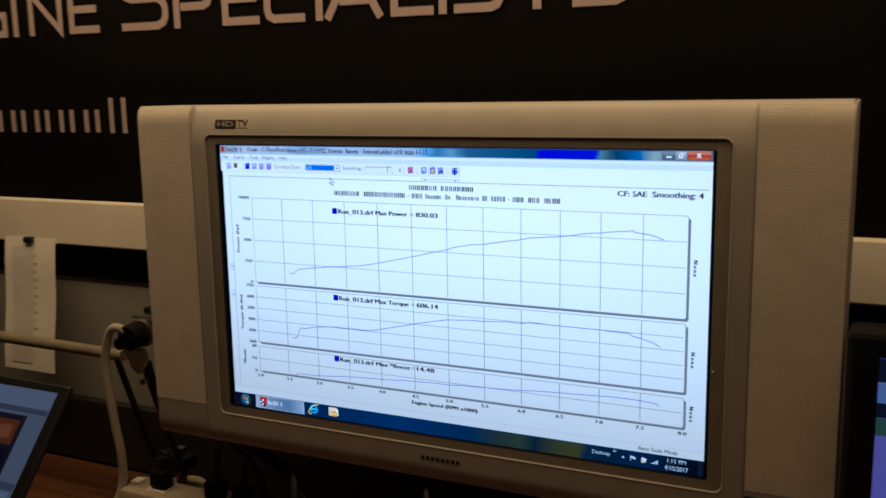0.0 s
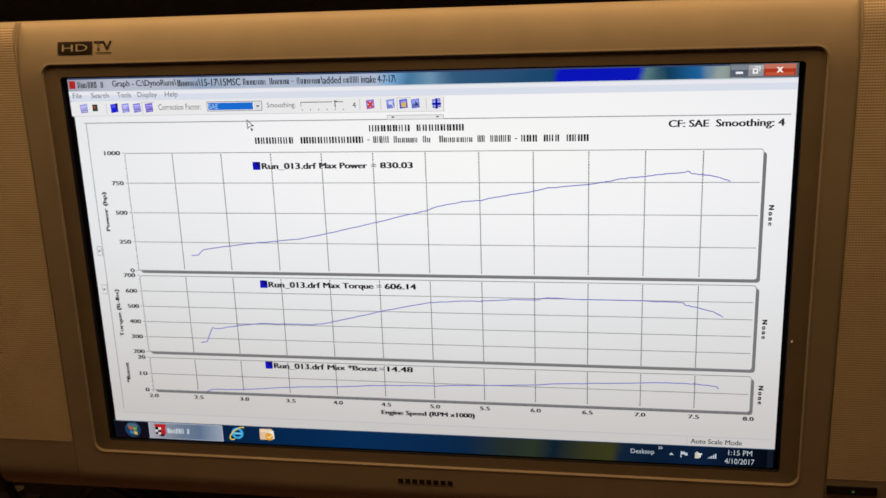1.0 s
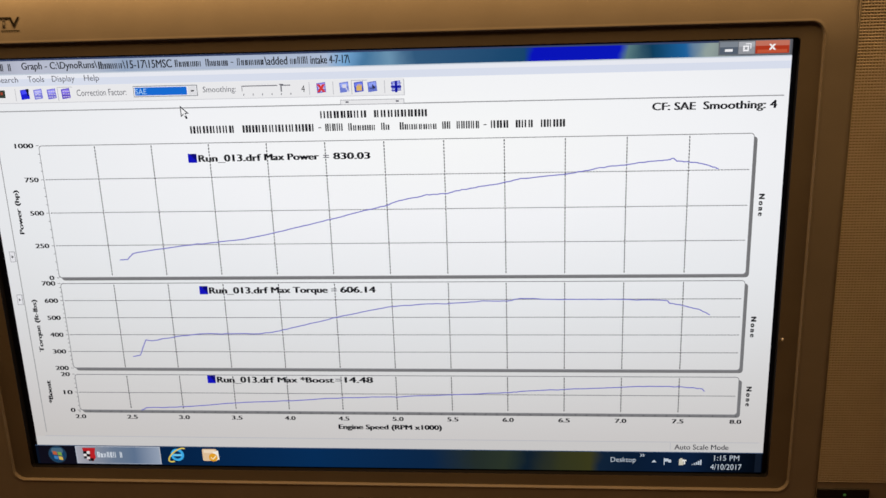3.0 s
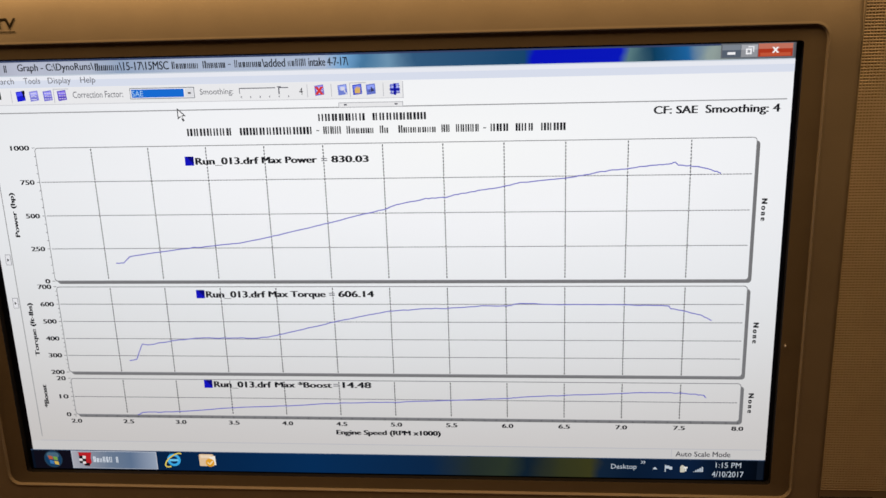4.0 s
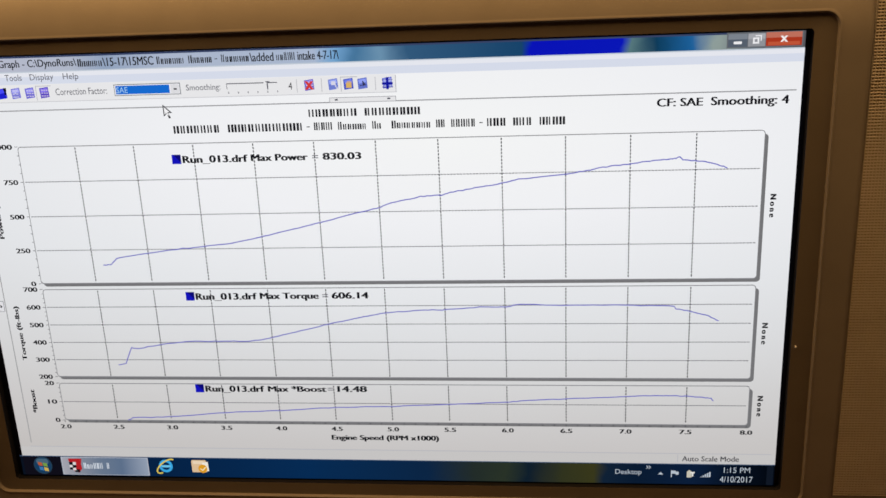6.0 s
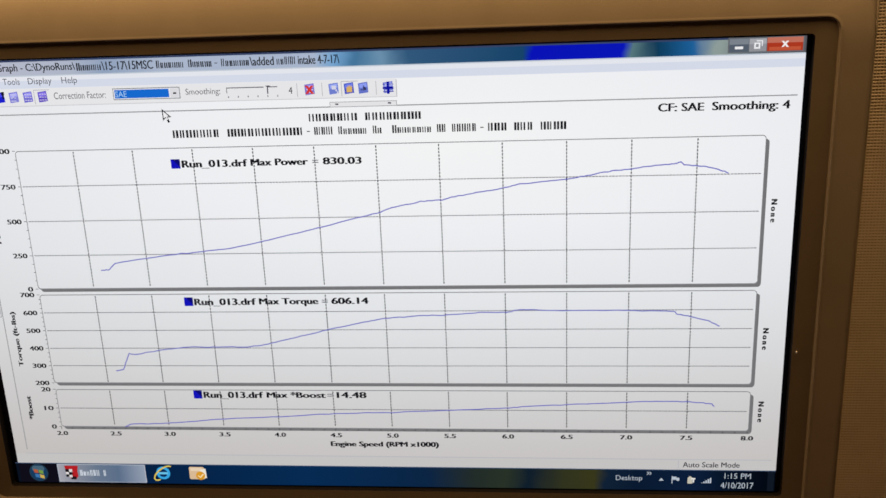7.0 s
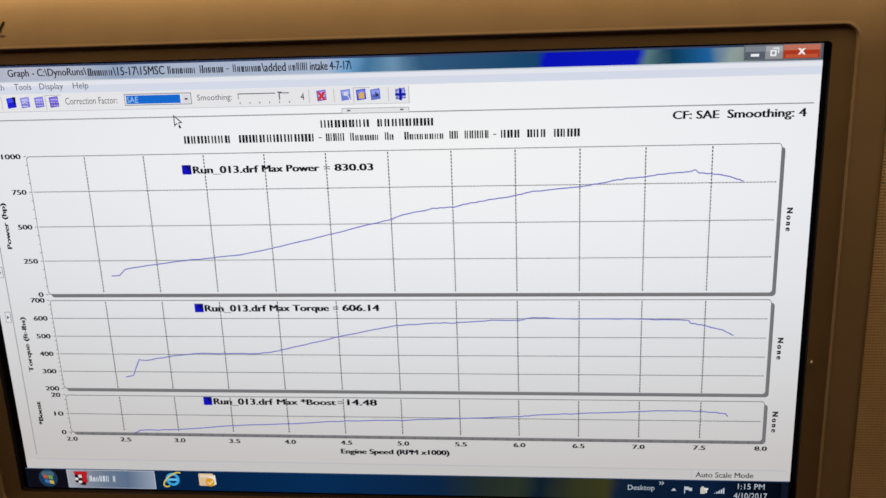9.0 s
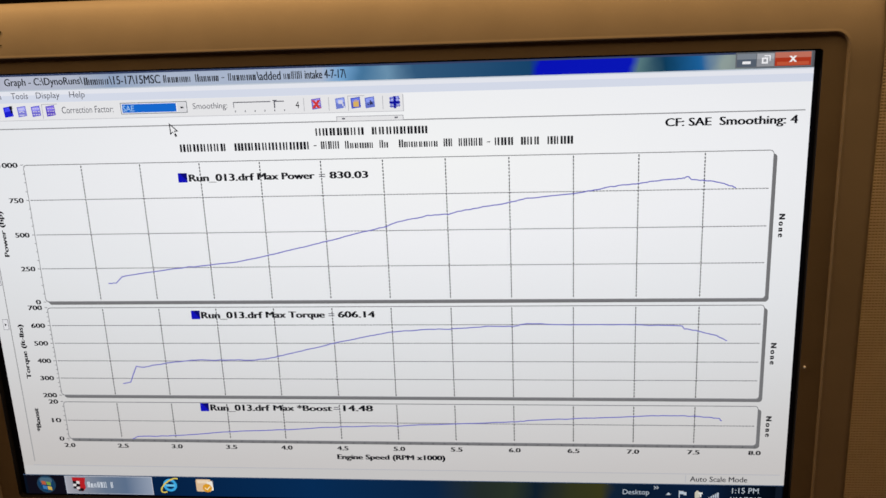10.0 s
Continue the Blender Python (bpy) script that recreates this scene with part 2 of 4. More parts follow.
STROKES = {
    "E": (((1, 0), (0, 0), (0, 1), (1, 1)), ((0, 0.5), (0.92, 0.5))),
    "N": (((0, 0), (0, 1), (1, 0), (1, 1)),),
    "G": (((1, 1), (0.2, 1), (0.05, 0.93), (0, 0.8), (0, 0.2), (0.05, 0.07), (0.2, 0), (1, 0), (1, 0.48), (0.5, 0.48)),),
    "I": (((0.5, 0), (0.5, 1)),),
    "S": (((1, 1), (0.2, 1), (0.06, 0.94), (0, 0.84), (0, 0.66), (0.06, 0.55), (0.2, 0.5), (0.8, 0.5), (0.94, 0.44), (1, 0.33), (1, 0.16), (0.94, 0.06), (0.8, 0), (0, 0)),),
    "P": (((0, 0), (0, 1), (0.8, 1), (0.94, 0.95), (1, 0.84), (1, 0.58), (0.94, 0.46), (0.8, 0.4), (0.22, 0.4)),),
    "C": (((1, 1), (0.2, 1), (0.05, 0.93), (0, 0.8), (0, 0.2), (0.05, 0.07), (0.2, 0), (1, 0)),),
    "A": (((0, 0), (0.46, 1), (0.54, 1), (1, 0)), ((0.3, 0.3), (0.76, 0.3))),
    "L": (((0, 1), (0, 0), (1, 0)),),
    "T": (((0.5, 0), (0.5, 1)), ((0, 1), (1, 1))),
}


def wall_letter(ch, x0, x1, z0, h, half=0.0056):
    """A wide square-cut letter of even strokes, cut from thin vinyl."""
    vs, fs = [], []
    w = max(x1 - x0 - 2 * half, 0.0)
    for stroke in STROKES[ch]:
        pts = [Vector((x0 + half + u * w, z0 + half + v * (h - 2 * half))) for u, v in stroke]
        n0 = len(vs)
        for i, q in enumerate(pts):
            d1 = (q - pts[i - 1]).normalized() if i else (pts[1] - q).normalized()
            d2 = (pts[i + 1] - q).normalized() if i < len(pts) - 1 else d1
            n1, n2 = Vector((-d1.y, d1.x)), Vector((-d2.y, d2.x))
            m = (n1 + n2).normalized()
            k = half / max(m.dot(n1), 0.45)
            end = d1 * (-half if i == 0 else half if i == len(pts) - 1 else 0)
            for sgn in (1, -1):
                c = q + m * k * sgn + end
                vs.append((c.x, -0.0066 - 0.0004 * (n0 > 0), c.y))
        for i in range(len(pts) - 1):
            fs.append((n0 + 2 * i, n0 + 2 * i + 1, n0 + 2 * i + 3, n0 + 2 * i + 2))
    bm = bmesh.new()
    got = [bm.verts.new(v) for v in vs]
    for f in fs:
        bm.faces.new([got[i] for i in f])
    bmesh.ops.recalc_face_normals(bm, faces=bm.faces[:])
    return part("letter", bm, LETTER, banner)


Z1 = 1.546 - 1.16
SMALL, TALL = 0.072, 0.09
ROW = (("E", -1.085, -0.995, TALL), ("N", -0.98, -0.925, SMALL), ("G", -0.915, -0.855, SMALL), ("I", -0.842, -0.830, SMALL), ("N", -0.806, -0.733, SMALL),
       ("E", -0.720, -0.658, SMALL), ("S", -0.613, -0.523, TALL), ("P", -0.513, -0.442, SMALL), ("E", -0.426, -0.362, SMALL), ("C", -0.354, -0.287, SMALL),
       ("I", -0.270, -0.260, SMALL), ("A", -0.255, -0.168, SMALL), ("L", -0.156, -0.094, SMALL), ("I", -0.087, -0.077, SMALL), ("S", -0.066, 0.001, SMALL),
       ("T", 0.012, 0.076, SMALL), ("S", 0.088, 0.157, SMALL))
for ch, a, b, h in ROW:
    wall_letter(ch, a, b, Z1, h)
# the second line, a name, stands as plain bars
for i in range(8):
    a = -1.085 + 0.0535 * i
    for b in (a + 0.006, a + 0.029):
        part("letter_bar", box(b, b + 0.0085, -0.0068, -0.0056, 1.395 - 1.16, 1.430 - 1.16, 0.0003), LETTER, banner)
for b in (-0.652, -0.6265):
    part("letter_bar", box(b, b + 0.0085, -0.0068, -0.0056, 1.394 - 1.16, 1.448 - 1.16, 0.0003), LETTER, banner)
for i in range(9):
    a = -0.57 + 0.054 * i
    for b in (a + 0.006, a + 0.029):
        part("letter_bar", box(b, b + 0.0085, -0.0068, -0.0056, 1.395 - 1.16, 1.430 - 1.16, 0.0003), LETTER, banner)

board = thing("wall_board", (0, 0.195, 1.217), "long cream-white painted board fixed across the wall", "board")
part("plank", box(-2.2, 2.2, -0.022, -0.004, 0.0, 0.071, 0.0025), BOARD, board)
for sx in (-1.8, -0.98, -0.2, 0.55, 1.3):
    part("screw", rod((sx, -0.0215, 0.04), (sx, -0.0235, 0.04), 0.004, 0.0035), STEEL, board)

sheet = thing("paper_sheet", (-0.8155, 0.17, 1.01), "white paper sheet with a printed scale hanging from the board", "paper")


def lean(z, off):
    """The sheet hangs with its foot towards the room, a little wavy."""
    return -0.004 - 0.025 * (1 - z / 0.217) - 0.0012 * math.sin(z * 42) - off


def on_sheet(name, x0, x1, z0, z1, off, material, label="", rows=1):
    bm = bmesh.new()
    g = [[bm.verts.new((x, lean(z0 + (z1 - z0) * j / rows, off), z0 + (z1 - z0) * j / rows)) for x in (x0, x1)] for j in range(rows + 1)]
    for p, q in zip(g, g[1:]):
        bm.faces.new((p[0], p[1], q[1], q[0]))
    return part(name, bm, material, sheet, label, True)


on_sheet("paper", -0.0567, 0.0567, 0.0, 0.217, 0.0, PAPER, "", 26)
on_sheet("printed_strip", -0.038, 0.008, 0.012, 0.2, 0.0008, PAPER_GREY, "pale grey printed column", 26)
for j in range(13):
    on_sheet("tick", 0.010, 0.0155 + 0.003 * (j % 2), 0.03 + 0.0132 * j, 0.0314 + 0.0132 * j, 0.0012, TICK_GREY)
part("clip", box(-0.010, 0.010, -0.012, 0.0, 0.208, 0.218, 0.003), BLACK, sheet, "small black clip")

# ---- television ----
ZC = 1.23
tv = thing("television", (0, 0, 0.85), "silver widescreen flat television with side speakers showing a power graph", "television")
TZ = ZC - 0.85
HX, HZ = 0.3082, 0.1752       # lip round the picture
SX = 0.3272                 # seam to the speakers
OX, OZ, OB = 0.410, 0.208, 0.2145       # outside: half width, above and below the picture's middle
PX = 0.0001


def front(z):
    """How far back the front lies at a height above the picture's middle: flat, rolling back at the top and, tighter, at the bottom edge."""
    if z < 0:
        u = max(0.0, min(1.0, (-z - 0.194) / (OB - 0.194)))
        return -0.0065 + 0.009 * (1 - math.sqrt(1 - 0.93 * u * u))
    u = max(0.0, min(1.0, (z - 0.158) / (OZ - 0.158)))
    return -0.0065 + 0.0195 * (1 - math.sqrt(1 - 0.93 * u * u))


def side_front(z):
    """The same for the speakers, flat almost to their top."""
    if z < 0:
        return front(z) + 0.0004
    u = max(0.0, min(1.0, (z - 0.186) / (OZ - 0.186)))
    return -0.0061 + 0.009 * (1 - math.sqrt(1 - 0.93 * u * u))


def ring(hx, hz, r, per=10, edge=60):
    """A rounded rectangle as points, counter-clockwise, with points along its edges too."""
    out = []
    corners = ((hx - r, hz - r, 0), (-hx + r, hz - r, 90), (-hx + r, -hz + r, 180), (hx - r, -hz + r, 270))
    for k, (cx, cz, a0) in enumerate(corners):
        arc = [(cx + r * math.cos(radians(a0 + 90 * i / per)), cz + r * math.sin(radians(a0 + 90 * i / per))) for i in range(per + 1)]
        out += arc
        nxt = corners[(k + 1) % 4]
        a1 = nxt[2]
        end = (nxt[0] + r * math.cos(radians(a1)), nxt[1] + r * math.sin(radians(a1)))
        for i in range(1, edge):
            t = i / edge
            out.append((arc[-1][0] + (end[0] - arc[-1][0]) * t, arc[-1][1] + (end[1] - arc[-1][1]) * t))
    return out


def loft(rings, closed_cap=False):
    bm = bmesh.new()
    rows = [[bm.verts.new(p) for p in r] for r in rings]
    n = len(rows[0])
    for a, b in zip(rows, rows[1:]):
        for i in range(n):
            j = (i + 1) % n
            bm.faces.new((a[i], a[j], b[j], b[i]))
    if closed_cap:
        bm.faces.new(rows[-1])
    bmesh.ops.recalc_face_normals(bm, faces=bm.faces[:])
    if not closed_cap and sum(f.normal.y * f.calc_area() for f in bm.faces) > 0:      # open fronts face the room
        bmesh.ops.reverse_faces(bm, faces=bm.faces[:])
    return bm


# middle bezel: from the back edge over the rolled front to the lip
outer, inner = [(x, z + (OZ - OB) / 2) for x, z in ring(SX - PX, (OZ + OB) / 2, 0.0015)], ring(HX, HZ, 0.010)
rings = [[(x, 0.07, z + TZ) for x, z in outer], [(x, front(z) + 0.0006, z + TZ) for x, z in outer]]
for k in range(1, 23):
    t = 1 - (1 - k / 22) ** 1.5
    loop = [(ox + (ix - ox) * t, oz + (iz - oz) * t) for (ox, oz), (ix, iz) in zip(outer, inner)]
    rings.append([(x, front(z), z + TZ) for x, z in loop])
lip = ring(HX - 0.0006, HZ - 0.0006, 0.0095)
rings.append([(x, front(z) - 0.0002, z + TZ) for x, z in lip])
lip = ring(HX - 0.0014, HZ - 0.0014, 0.009)
rings.append([(x, front(z) - 0.0001, z + TZ) for x, z in lip])
part("bezel", loft(rings), SILVER, tv, "silver plastic bezel rolling back at top and bottom", True)

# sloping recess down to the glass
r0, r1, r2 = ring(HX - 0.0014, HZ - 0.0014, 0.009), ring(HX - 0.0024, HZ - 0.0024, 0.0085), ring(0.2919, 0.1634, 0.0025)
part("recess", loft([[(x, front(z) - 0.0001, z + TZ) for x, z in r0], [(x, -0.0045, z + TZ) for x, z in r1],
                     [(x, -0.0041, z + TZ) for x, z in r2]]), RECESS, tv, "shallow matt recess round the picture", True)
part("inner_edge", loft([[(x, -0.0041, z + TZ) for x, z in r2], [(x, 0.003, z + TZ) for x, z in ring(0.2917, 0.1631, 0.0025)]]), MATT_BLACK, tv, "black inner edge at the glass", True)
rings = [[(x, y, z + TZ) for x, z in ring(hx, hz, 0.012)] for hx, hz, y in ((SX - 0.001, OZ - 0.001, 0.069), (SX - 0.02, OZ - 0.02, 0.095), (0.2, 0.13, 0.115))]
part("back_cover", loft(rings, True), MATT_BLACK, tv, "black back cover", True)
part("neck", box(-0.07, 0.07, 0.045, 0.085, 0.02, 0.21, 0.006), MATT_BLACK, tv)
bm = bmesh.new()
bmesh.ops.create_cone(bm, cap_ends=True, segments=48, radius1=0.5, radius2=0.47, depth=1, matrix=Matrix.Translation((0, 0.05, 0.011)) @ Matrix.Diagonal((0.36, 0.2, 0.022, 1)))
part("foot", bm, MATT_BLACK, tv, "dark oval foot", True)


def perforated(sign):
    """One speaker front: a plate with rows of small slots, in front of a dark cavity."""
    pitch_x, pitch_z = 0.00205, 0.0020
    x0, nxx = SX + 0.0008, 39
    z0, nzz = -0.1655, 185
    verts, faces = [], []

    def quad(a, b, c, d):
        i = len(verts)
        verts.extend((a, b, c, d))
        faces.append((i, i + 1, i + 2, i + 3) if sign > 0 else (i + 3, i + 2, i + 1, i))

    def p(x, z, back=0.0):
        return (sign * x, side_front(z) + back, z + TZ)

    crown = -0.0002       # the webs between the rows of slots are rounded ribs

    wx, wz = 0.00068, 0.00040
    for i in range(nxx):
        for j in range(nzz):
            cx, cz = x0 + (i + 0.5) * pitch_x, z0 + (j + 0.5) * pitch_z
            a, b, c, d = cx - pitch_x / 2, cx + pitch_x / 2, cz - pitch_z / 2, cz + pitch_z / 2
            e, f, g2, h = cx - wx, cx + wx, cz - wz, cz + wz
            quad(p(a, c, crown), p(b, c, crown), p(f, g2), p(e, g2))
            quad(p(b, c, crown), p(b, d, crown), p(f, h), p(f, g2))
            quad(p(b, d, crown), p(a, d, crown), p(e, h), p(f, h))
            quad(p(a, d, crown), p(a, c, crown), p(e, g2), p(e, h))
            quad(p(e, g2), p(f, g2), p(f, g2, 0.0011), p(e, g2, 0.0011))
            quad(p(e, h, 0.0011), p(f, h, 0.0011), p(f, h), p(e, h))
    return verts, faces, x0, x0 + nxx * pitch_x, z0, z0 + nzz * pitch_z


for sign in (-1, 1):
    verts, faces, gx0, gx1, gz0, gz1 = perforated(sign)
    housing = bmesh.new()
    # side shell round the perforated plate
    stations = [SX + PX, SX + 0.0004, gx0] + [gx1, OX - 0.0035, OX - 0.0015, OX - 0.0003, OX]
    drop = [0.0004, 0.0, 0.0, 0.0, 0.0, 0.0005, 0.0014, 0.003]
    zs = sorted({round(-OB + (OZ + OB) * k / 60, 5) for k in range(61)} | {round(gz0, 5), round(gz1, 5)})
    cols = [[housing.verts.new((sign * (SX + PX), 0.05, z + TZ)) for z in zs]]       # inner side wall
    for x, dr in zip(stations, drop):
        cols.append([housing.verts.new((sign * x, side_front(z) + dr, (OZ - dr * 0.9 if z > OZ - 1e-5 else dr * 0.9 - OB if z < 1e-5 - OB else z) + TZ)) for z in zs])
    backs = [housing.verts.new((sign * OX, 0.07, z + TZ)) for z in zs]
    cols.append(backs)
    for c in range(len(cols) - 1):
        for k in range(len(zs) - 1):
            if c == 3 and zs[k] >= gz0 - 1e-4 and zs[k + 1] <= gz1 + 1e-4:
                continue
            housing.faces.new((cols[c][k], cols[c + 1][k], cols[c + 1][k + 1], cols[c][k + 1]))
    for k in (0, len(zs) - 1):          # top and bottom
        for c in range(1, len(stations)):
            a, b = cols[c][k], cols[c + 1][k]
            a2, b2 = (housing.verts.new((q.co.x, 0.07, q.co.z)) for q in (a, b))
            housing.faces.new((a, b, b2, a2))
    bmesh.ops.remove_doubles(housing, verts=housing.verts[:], dist=1e-6)
    bmesh.ops.recalc_face_normals(housing, faces=housing.faces[:])
    speaker = part("speaker", housing, SILVER, tv, "silver side speaker with a perforated front", True)
    tagged(part("perforated_plate", (verts, faces), PLATE, speaker), kind="stuff")
    ab = sorted((sign * (gx0 - 0.001), sign * (gx1 + 0.001)))
    cav = bmesh.new()
    lo = [cav.verts.new((x, side_front(gz0 + (gz1 - gz0) * k / 40) + 0.0022, gz0 + (gz1 - gz0) * k / 40 + TZ)) for x in ab for k in range(41)]
    for k in range(40):
        cav.faces.new((lo[k], lo[41 + k], lo[42 + k], lo[k + 1]))
    part("cavity_cloth", cav, CLOTH, speaker, "dark cloth behind the slots")
    part("rear_cover", box(*sorted((sign * (SX + 0.001), sign * (OX - 0.001))), 0.0705, 0.085, TZ - OB + 0.004, TZ + OZ - 0.004, 0.004), MATT_BLACK, speaker)
    if sign > 0:
        win = part("indicator_window", box(0.3282, 0.3665, side_front(-0.17) - 0.0012, side_front(-0.17) + 0.004, TZ - 0.1792, TZ - 0.1712, 0.0008), BLACK, tv, "glossy black indicator window")
        part("indicator_light", box(0.3475, 0.3492, side_front(-0.17) - 0.0018, side_front(-0.17) - 0.001, TZ - 0.1764, TZ - 0.1748), glow(70, 110, 50, 0.5), win)


def on_bezel(me, x0, z0, w, h, off, material, name, parent):
    """Lays a flat unit mesh on the rolled bezel."""
    for v in me.vertices:
        z = z0 + v.co.y * h
        v.co = (x0 + v.co.x * w, front(z) - off, z + TZ)
    me.materials.clear()
    me.materials.append(material)
    ob = new(name, me)
    ob.parent = parent
    return ob


def flat_patch(nx=1, nz=4):
    me = bpy.data.meshes.new("patch")
    vs = [(i / nx, j / nz, 0) for j in range(nz + 1) for i in range(nx + 1)]
    me.from_pydata(vs, [], [(j * (nx + 1) + i, j * (nx + 1) + i + 1, (j + 1) * (nx + 1) + i + 1, (j + 1) * (nx + 1) + i) for j in range(nz) for i in range(nx)])
    return me


BADGE_INK = paint("badge_ink", (0.02, 0.018, 0.016), 0.4, 0, 0.1, 60, 0.0, 500)
badge = on_bezel(flat_patch(), -0.2905, 0.1818, 0.0305, 0.0098, 0.0005, BADGE_INK, "badge", tv)
tagged(badge, "small black badge plate")
on_bezel(letters("HD"), -0.2865, 0.1840, 0.0225, 0.0054, 0.0008, SILVER, "badge_letters", badge)
on_bezel(letters("TV", 0.02), -0.2585, 0.1844, 0.0155, 0.0072, 0.0005, BADGE_INK, "badge_letters", tv)
on_bezel(flat_patch(), -0.2570, 0.1821, 0.0138, 0.0006, 0.0004, BADGE_INK, "badge_bar", tv)
part("paint_chip", box(0.2942, 0.2952, -0.0062, -0.0046, TZ - 0.0512, TZ - 0.0498, 0.0003), PAPER, tv, "tiny pale chip on the recess edge")
# the maker's mark, as plain bars
for i in range(8):
    on_bezel(flat_patch(), -0.0235 + 0.0062 * i, -0.1898, 0.0044, 0.0044, 0.0004, BADGE_INK, "mark_bar", tv)

# ---- the picture on the television ----
W, H = 0.576, 0.324
NU, NV = 1360.0, 765.0
screen = part("screen", box(-0.2928, 0.2928, 0.0012, 0.0032, TZ - 0.1635, TZ + 0.1635), SCREEN_OFF, tv, "dark display panel with a lit graph window")


def sx(u):
    return (u / NU - 0.5) * W


def sz(v):
    return TZ + (0.5 - v / NV) * H


LAYER = 0.00012


def rect(name, u0, u1, v0, v1, material, level, label=""):
    me = bpy.data.meshes.new(name)
    cx, cz = (sx(u0) + sx(u1)) / 2, (sz(v0) + sz(v1)) / 2
    a, b = abs(sx(u1) - sx(u0)) / 2, abs(sz(v0) - sz(v1)) / 2
    me.from_pydata([(-a, 0, -b), (a, 0, -b), (a, 0, b), (-a, 0, b)], [], [(0, 1, 2, 3)])
    me.materials.append(material)
    ob = new(name, me)
    ob.parent = screen
    ob.location = (cx, -LAYER * level, cz)
    if label:
        tagged(ob, label)
    return ob


def many(name, rects, material, level):
    """Many small flat pieces of one drawn line."""
    vs, fs = [], []
    for u0, u1, v0, v1 in rects:
        i = len(vs)
        vs += [(sx(u0), -LAYER * level, sz(v1)), (sx(u1), -LAYER * level, sz(v1)), (sx(u1), -LAYER * level, sz(v0)), (sx(u0), -LAYER * level, sz(v0))]
        fs.append((i, i + 1, i + 2, i + 3))
    return part(name, (vs, fs), material, screen)


def write(name, text, u0, u1, v0, v1, material, level=6, bold=0.0, turn=0):
    """A line of writing that fills the box, struck three times side by side where bold; turn 90 reads upwards, -90 downwards."""
    me = letters(text)
    if bold:
        stack = bmesh.new()
        for shift in (-bold, 0, bold):
            n = len(stack.verts)
            stack.from_mesh(me)
            stack.verts.ensure_lookup_table()
            for v in stack.verts[n:]:
                v.co.x += shift / (u1 - u0 if not turn else v1 - v0)
                v.co.z = shift
        stack.to_mesh(me)
        stack.free()
    for v in me.vertices:
        x, y, depth = v.co.x, v.co.y, level + 0.25 * v.co.z
        if turn == 90:
            u, w = u0 + y * 0 + (1 - y) * (u1 - u0), v1 - x * (v1 - v0)
        elif turn == -90:
            u, w = u0 + y * (u1 - u0), v0 + x * (v1 - v0)
        else:
            u, w = u0 + x * (u1 - u0), v1 - y * (v1 - v0)
        v.co = (sx(u), -LAYER * depth, sz(w))
    me.materials.append(material)
    ob = new(name, me)
    ob.parent = screen
    if bold:
        tagged(ob, kind="stuff")
    return ob


def bars(name, word, u0, u1, v0, v1, material, level=6):
    """Writing that is left as plain bars, two thin ones to a letter and one object to a word; capitals and figures are taller."""
    step, i, rnd = (u1 - u0) / len(word), 0, random.Random(len(word) + int(u0))
    for w in word.split(" "):
        strokes = []
        for tall in w:
            top = v0 if tall == "X" else v0 + 0.28 * (v1 - v0)
            for f in (0.1, 0.56):
                f += rnd.uniform(-0.05, 0.05)
                strokes.append((u0 + step * (i + f), u0 + step * (i + f + rnd.uniform(0.2, 0.36)), top, v1))
            i += 1
        i += 1
        if strokes:
            tagged(many(name, strokes, material, level), kind="stuff")


BLACK_INK, GREY_INK, LIGHT_GREY = glow(28, 28, 33), glow(95, 95, 105), glow(188, 188, 194)
BLUE_INK = glow(20, 20, 190)
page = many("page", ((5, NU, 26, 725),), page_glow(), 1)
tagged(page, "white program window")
TITLE = glow_ramp("title_bar_glass", ((0.0, (160, 164, 178)), (0.07, (190, 194, 212)), (0.16, (182, 190, 208)), (0.2, (150, 168, 196)), (0.27, (178, 190, 212)), (0.45, (176, 190, 214)), (0.475, (120, 170, 215)), (0.50, (70, 120, 160)), (0.53, (110, 150, 180)),
                                      (0.56, (52, 92, 128)), (0.69, (24, 70, 110)), (0.70, (10, 20, 190)), (0.80, (10, 24, 190)), (0.81, (90, 125, 130)), (0.84, (14, 60, 90)),
                                      (0.88, (30, 100, 160)), (0.905, (150, 165, 160)), (0.94, (110, 120, 130)), (1.0, (90, 90, 96))), W, 0.02)
rect("title_bar", 0, NU, 0, 26, TITLE, 1, "blurred blue glass title bar")
rect("title_bar_shade", 0, 1246, 0, 2.6, glow(58, 70, 104), 2)
rect("title_bar_edge", 0, NU, 24.2, 26, glow(200, 210, 222), 2)
rect("menu_bar", 0, NU, 26, 45, glow(222, 228, 243), 2, "pale blue menu bar")
rect("menu_bar_glint", 0, NU, 26, 33, glow(238, 240, 248), 3)
rect("tool_strip", 0, 742, 45.5, 73, glow(240, 240, 242), 2)
rect("rule", 24, 1352, 86.5, 88.2, glow(150, 150, 154), 3)
rect("rule", 27, 28.6, 88, 697, glow(158, 158, 160), 3)
rect("rule", 742, 743.2, 47, 74, LIGHT_GREY, 3)
rect("rule", 2, 742, 73, 74, glow(205, 205, 210), 3)
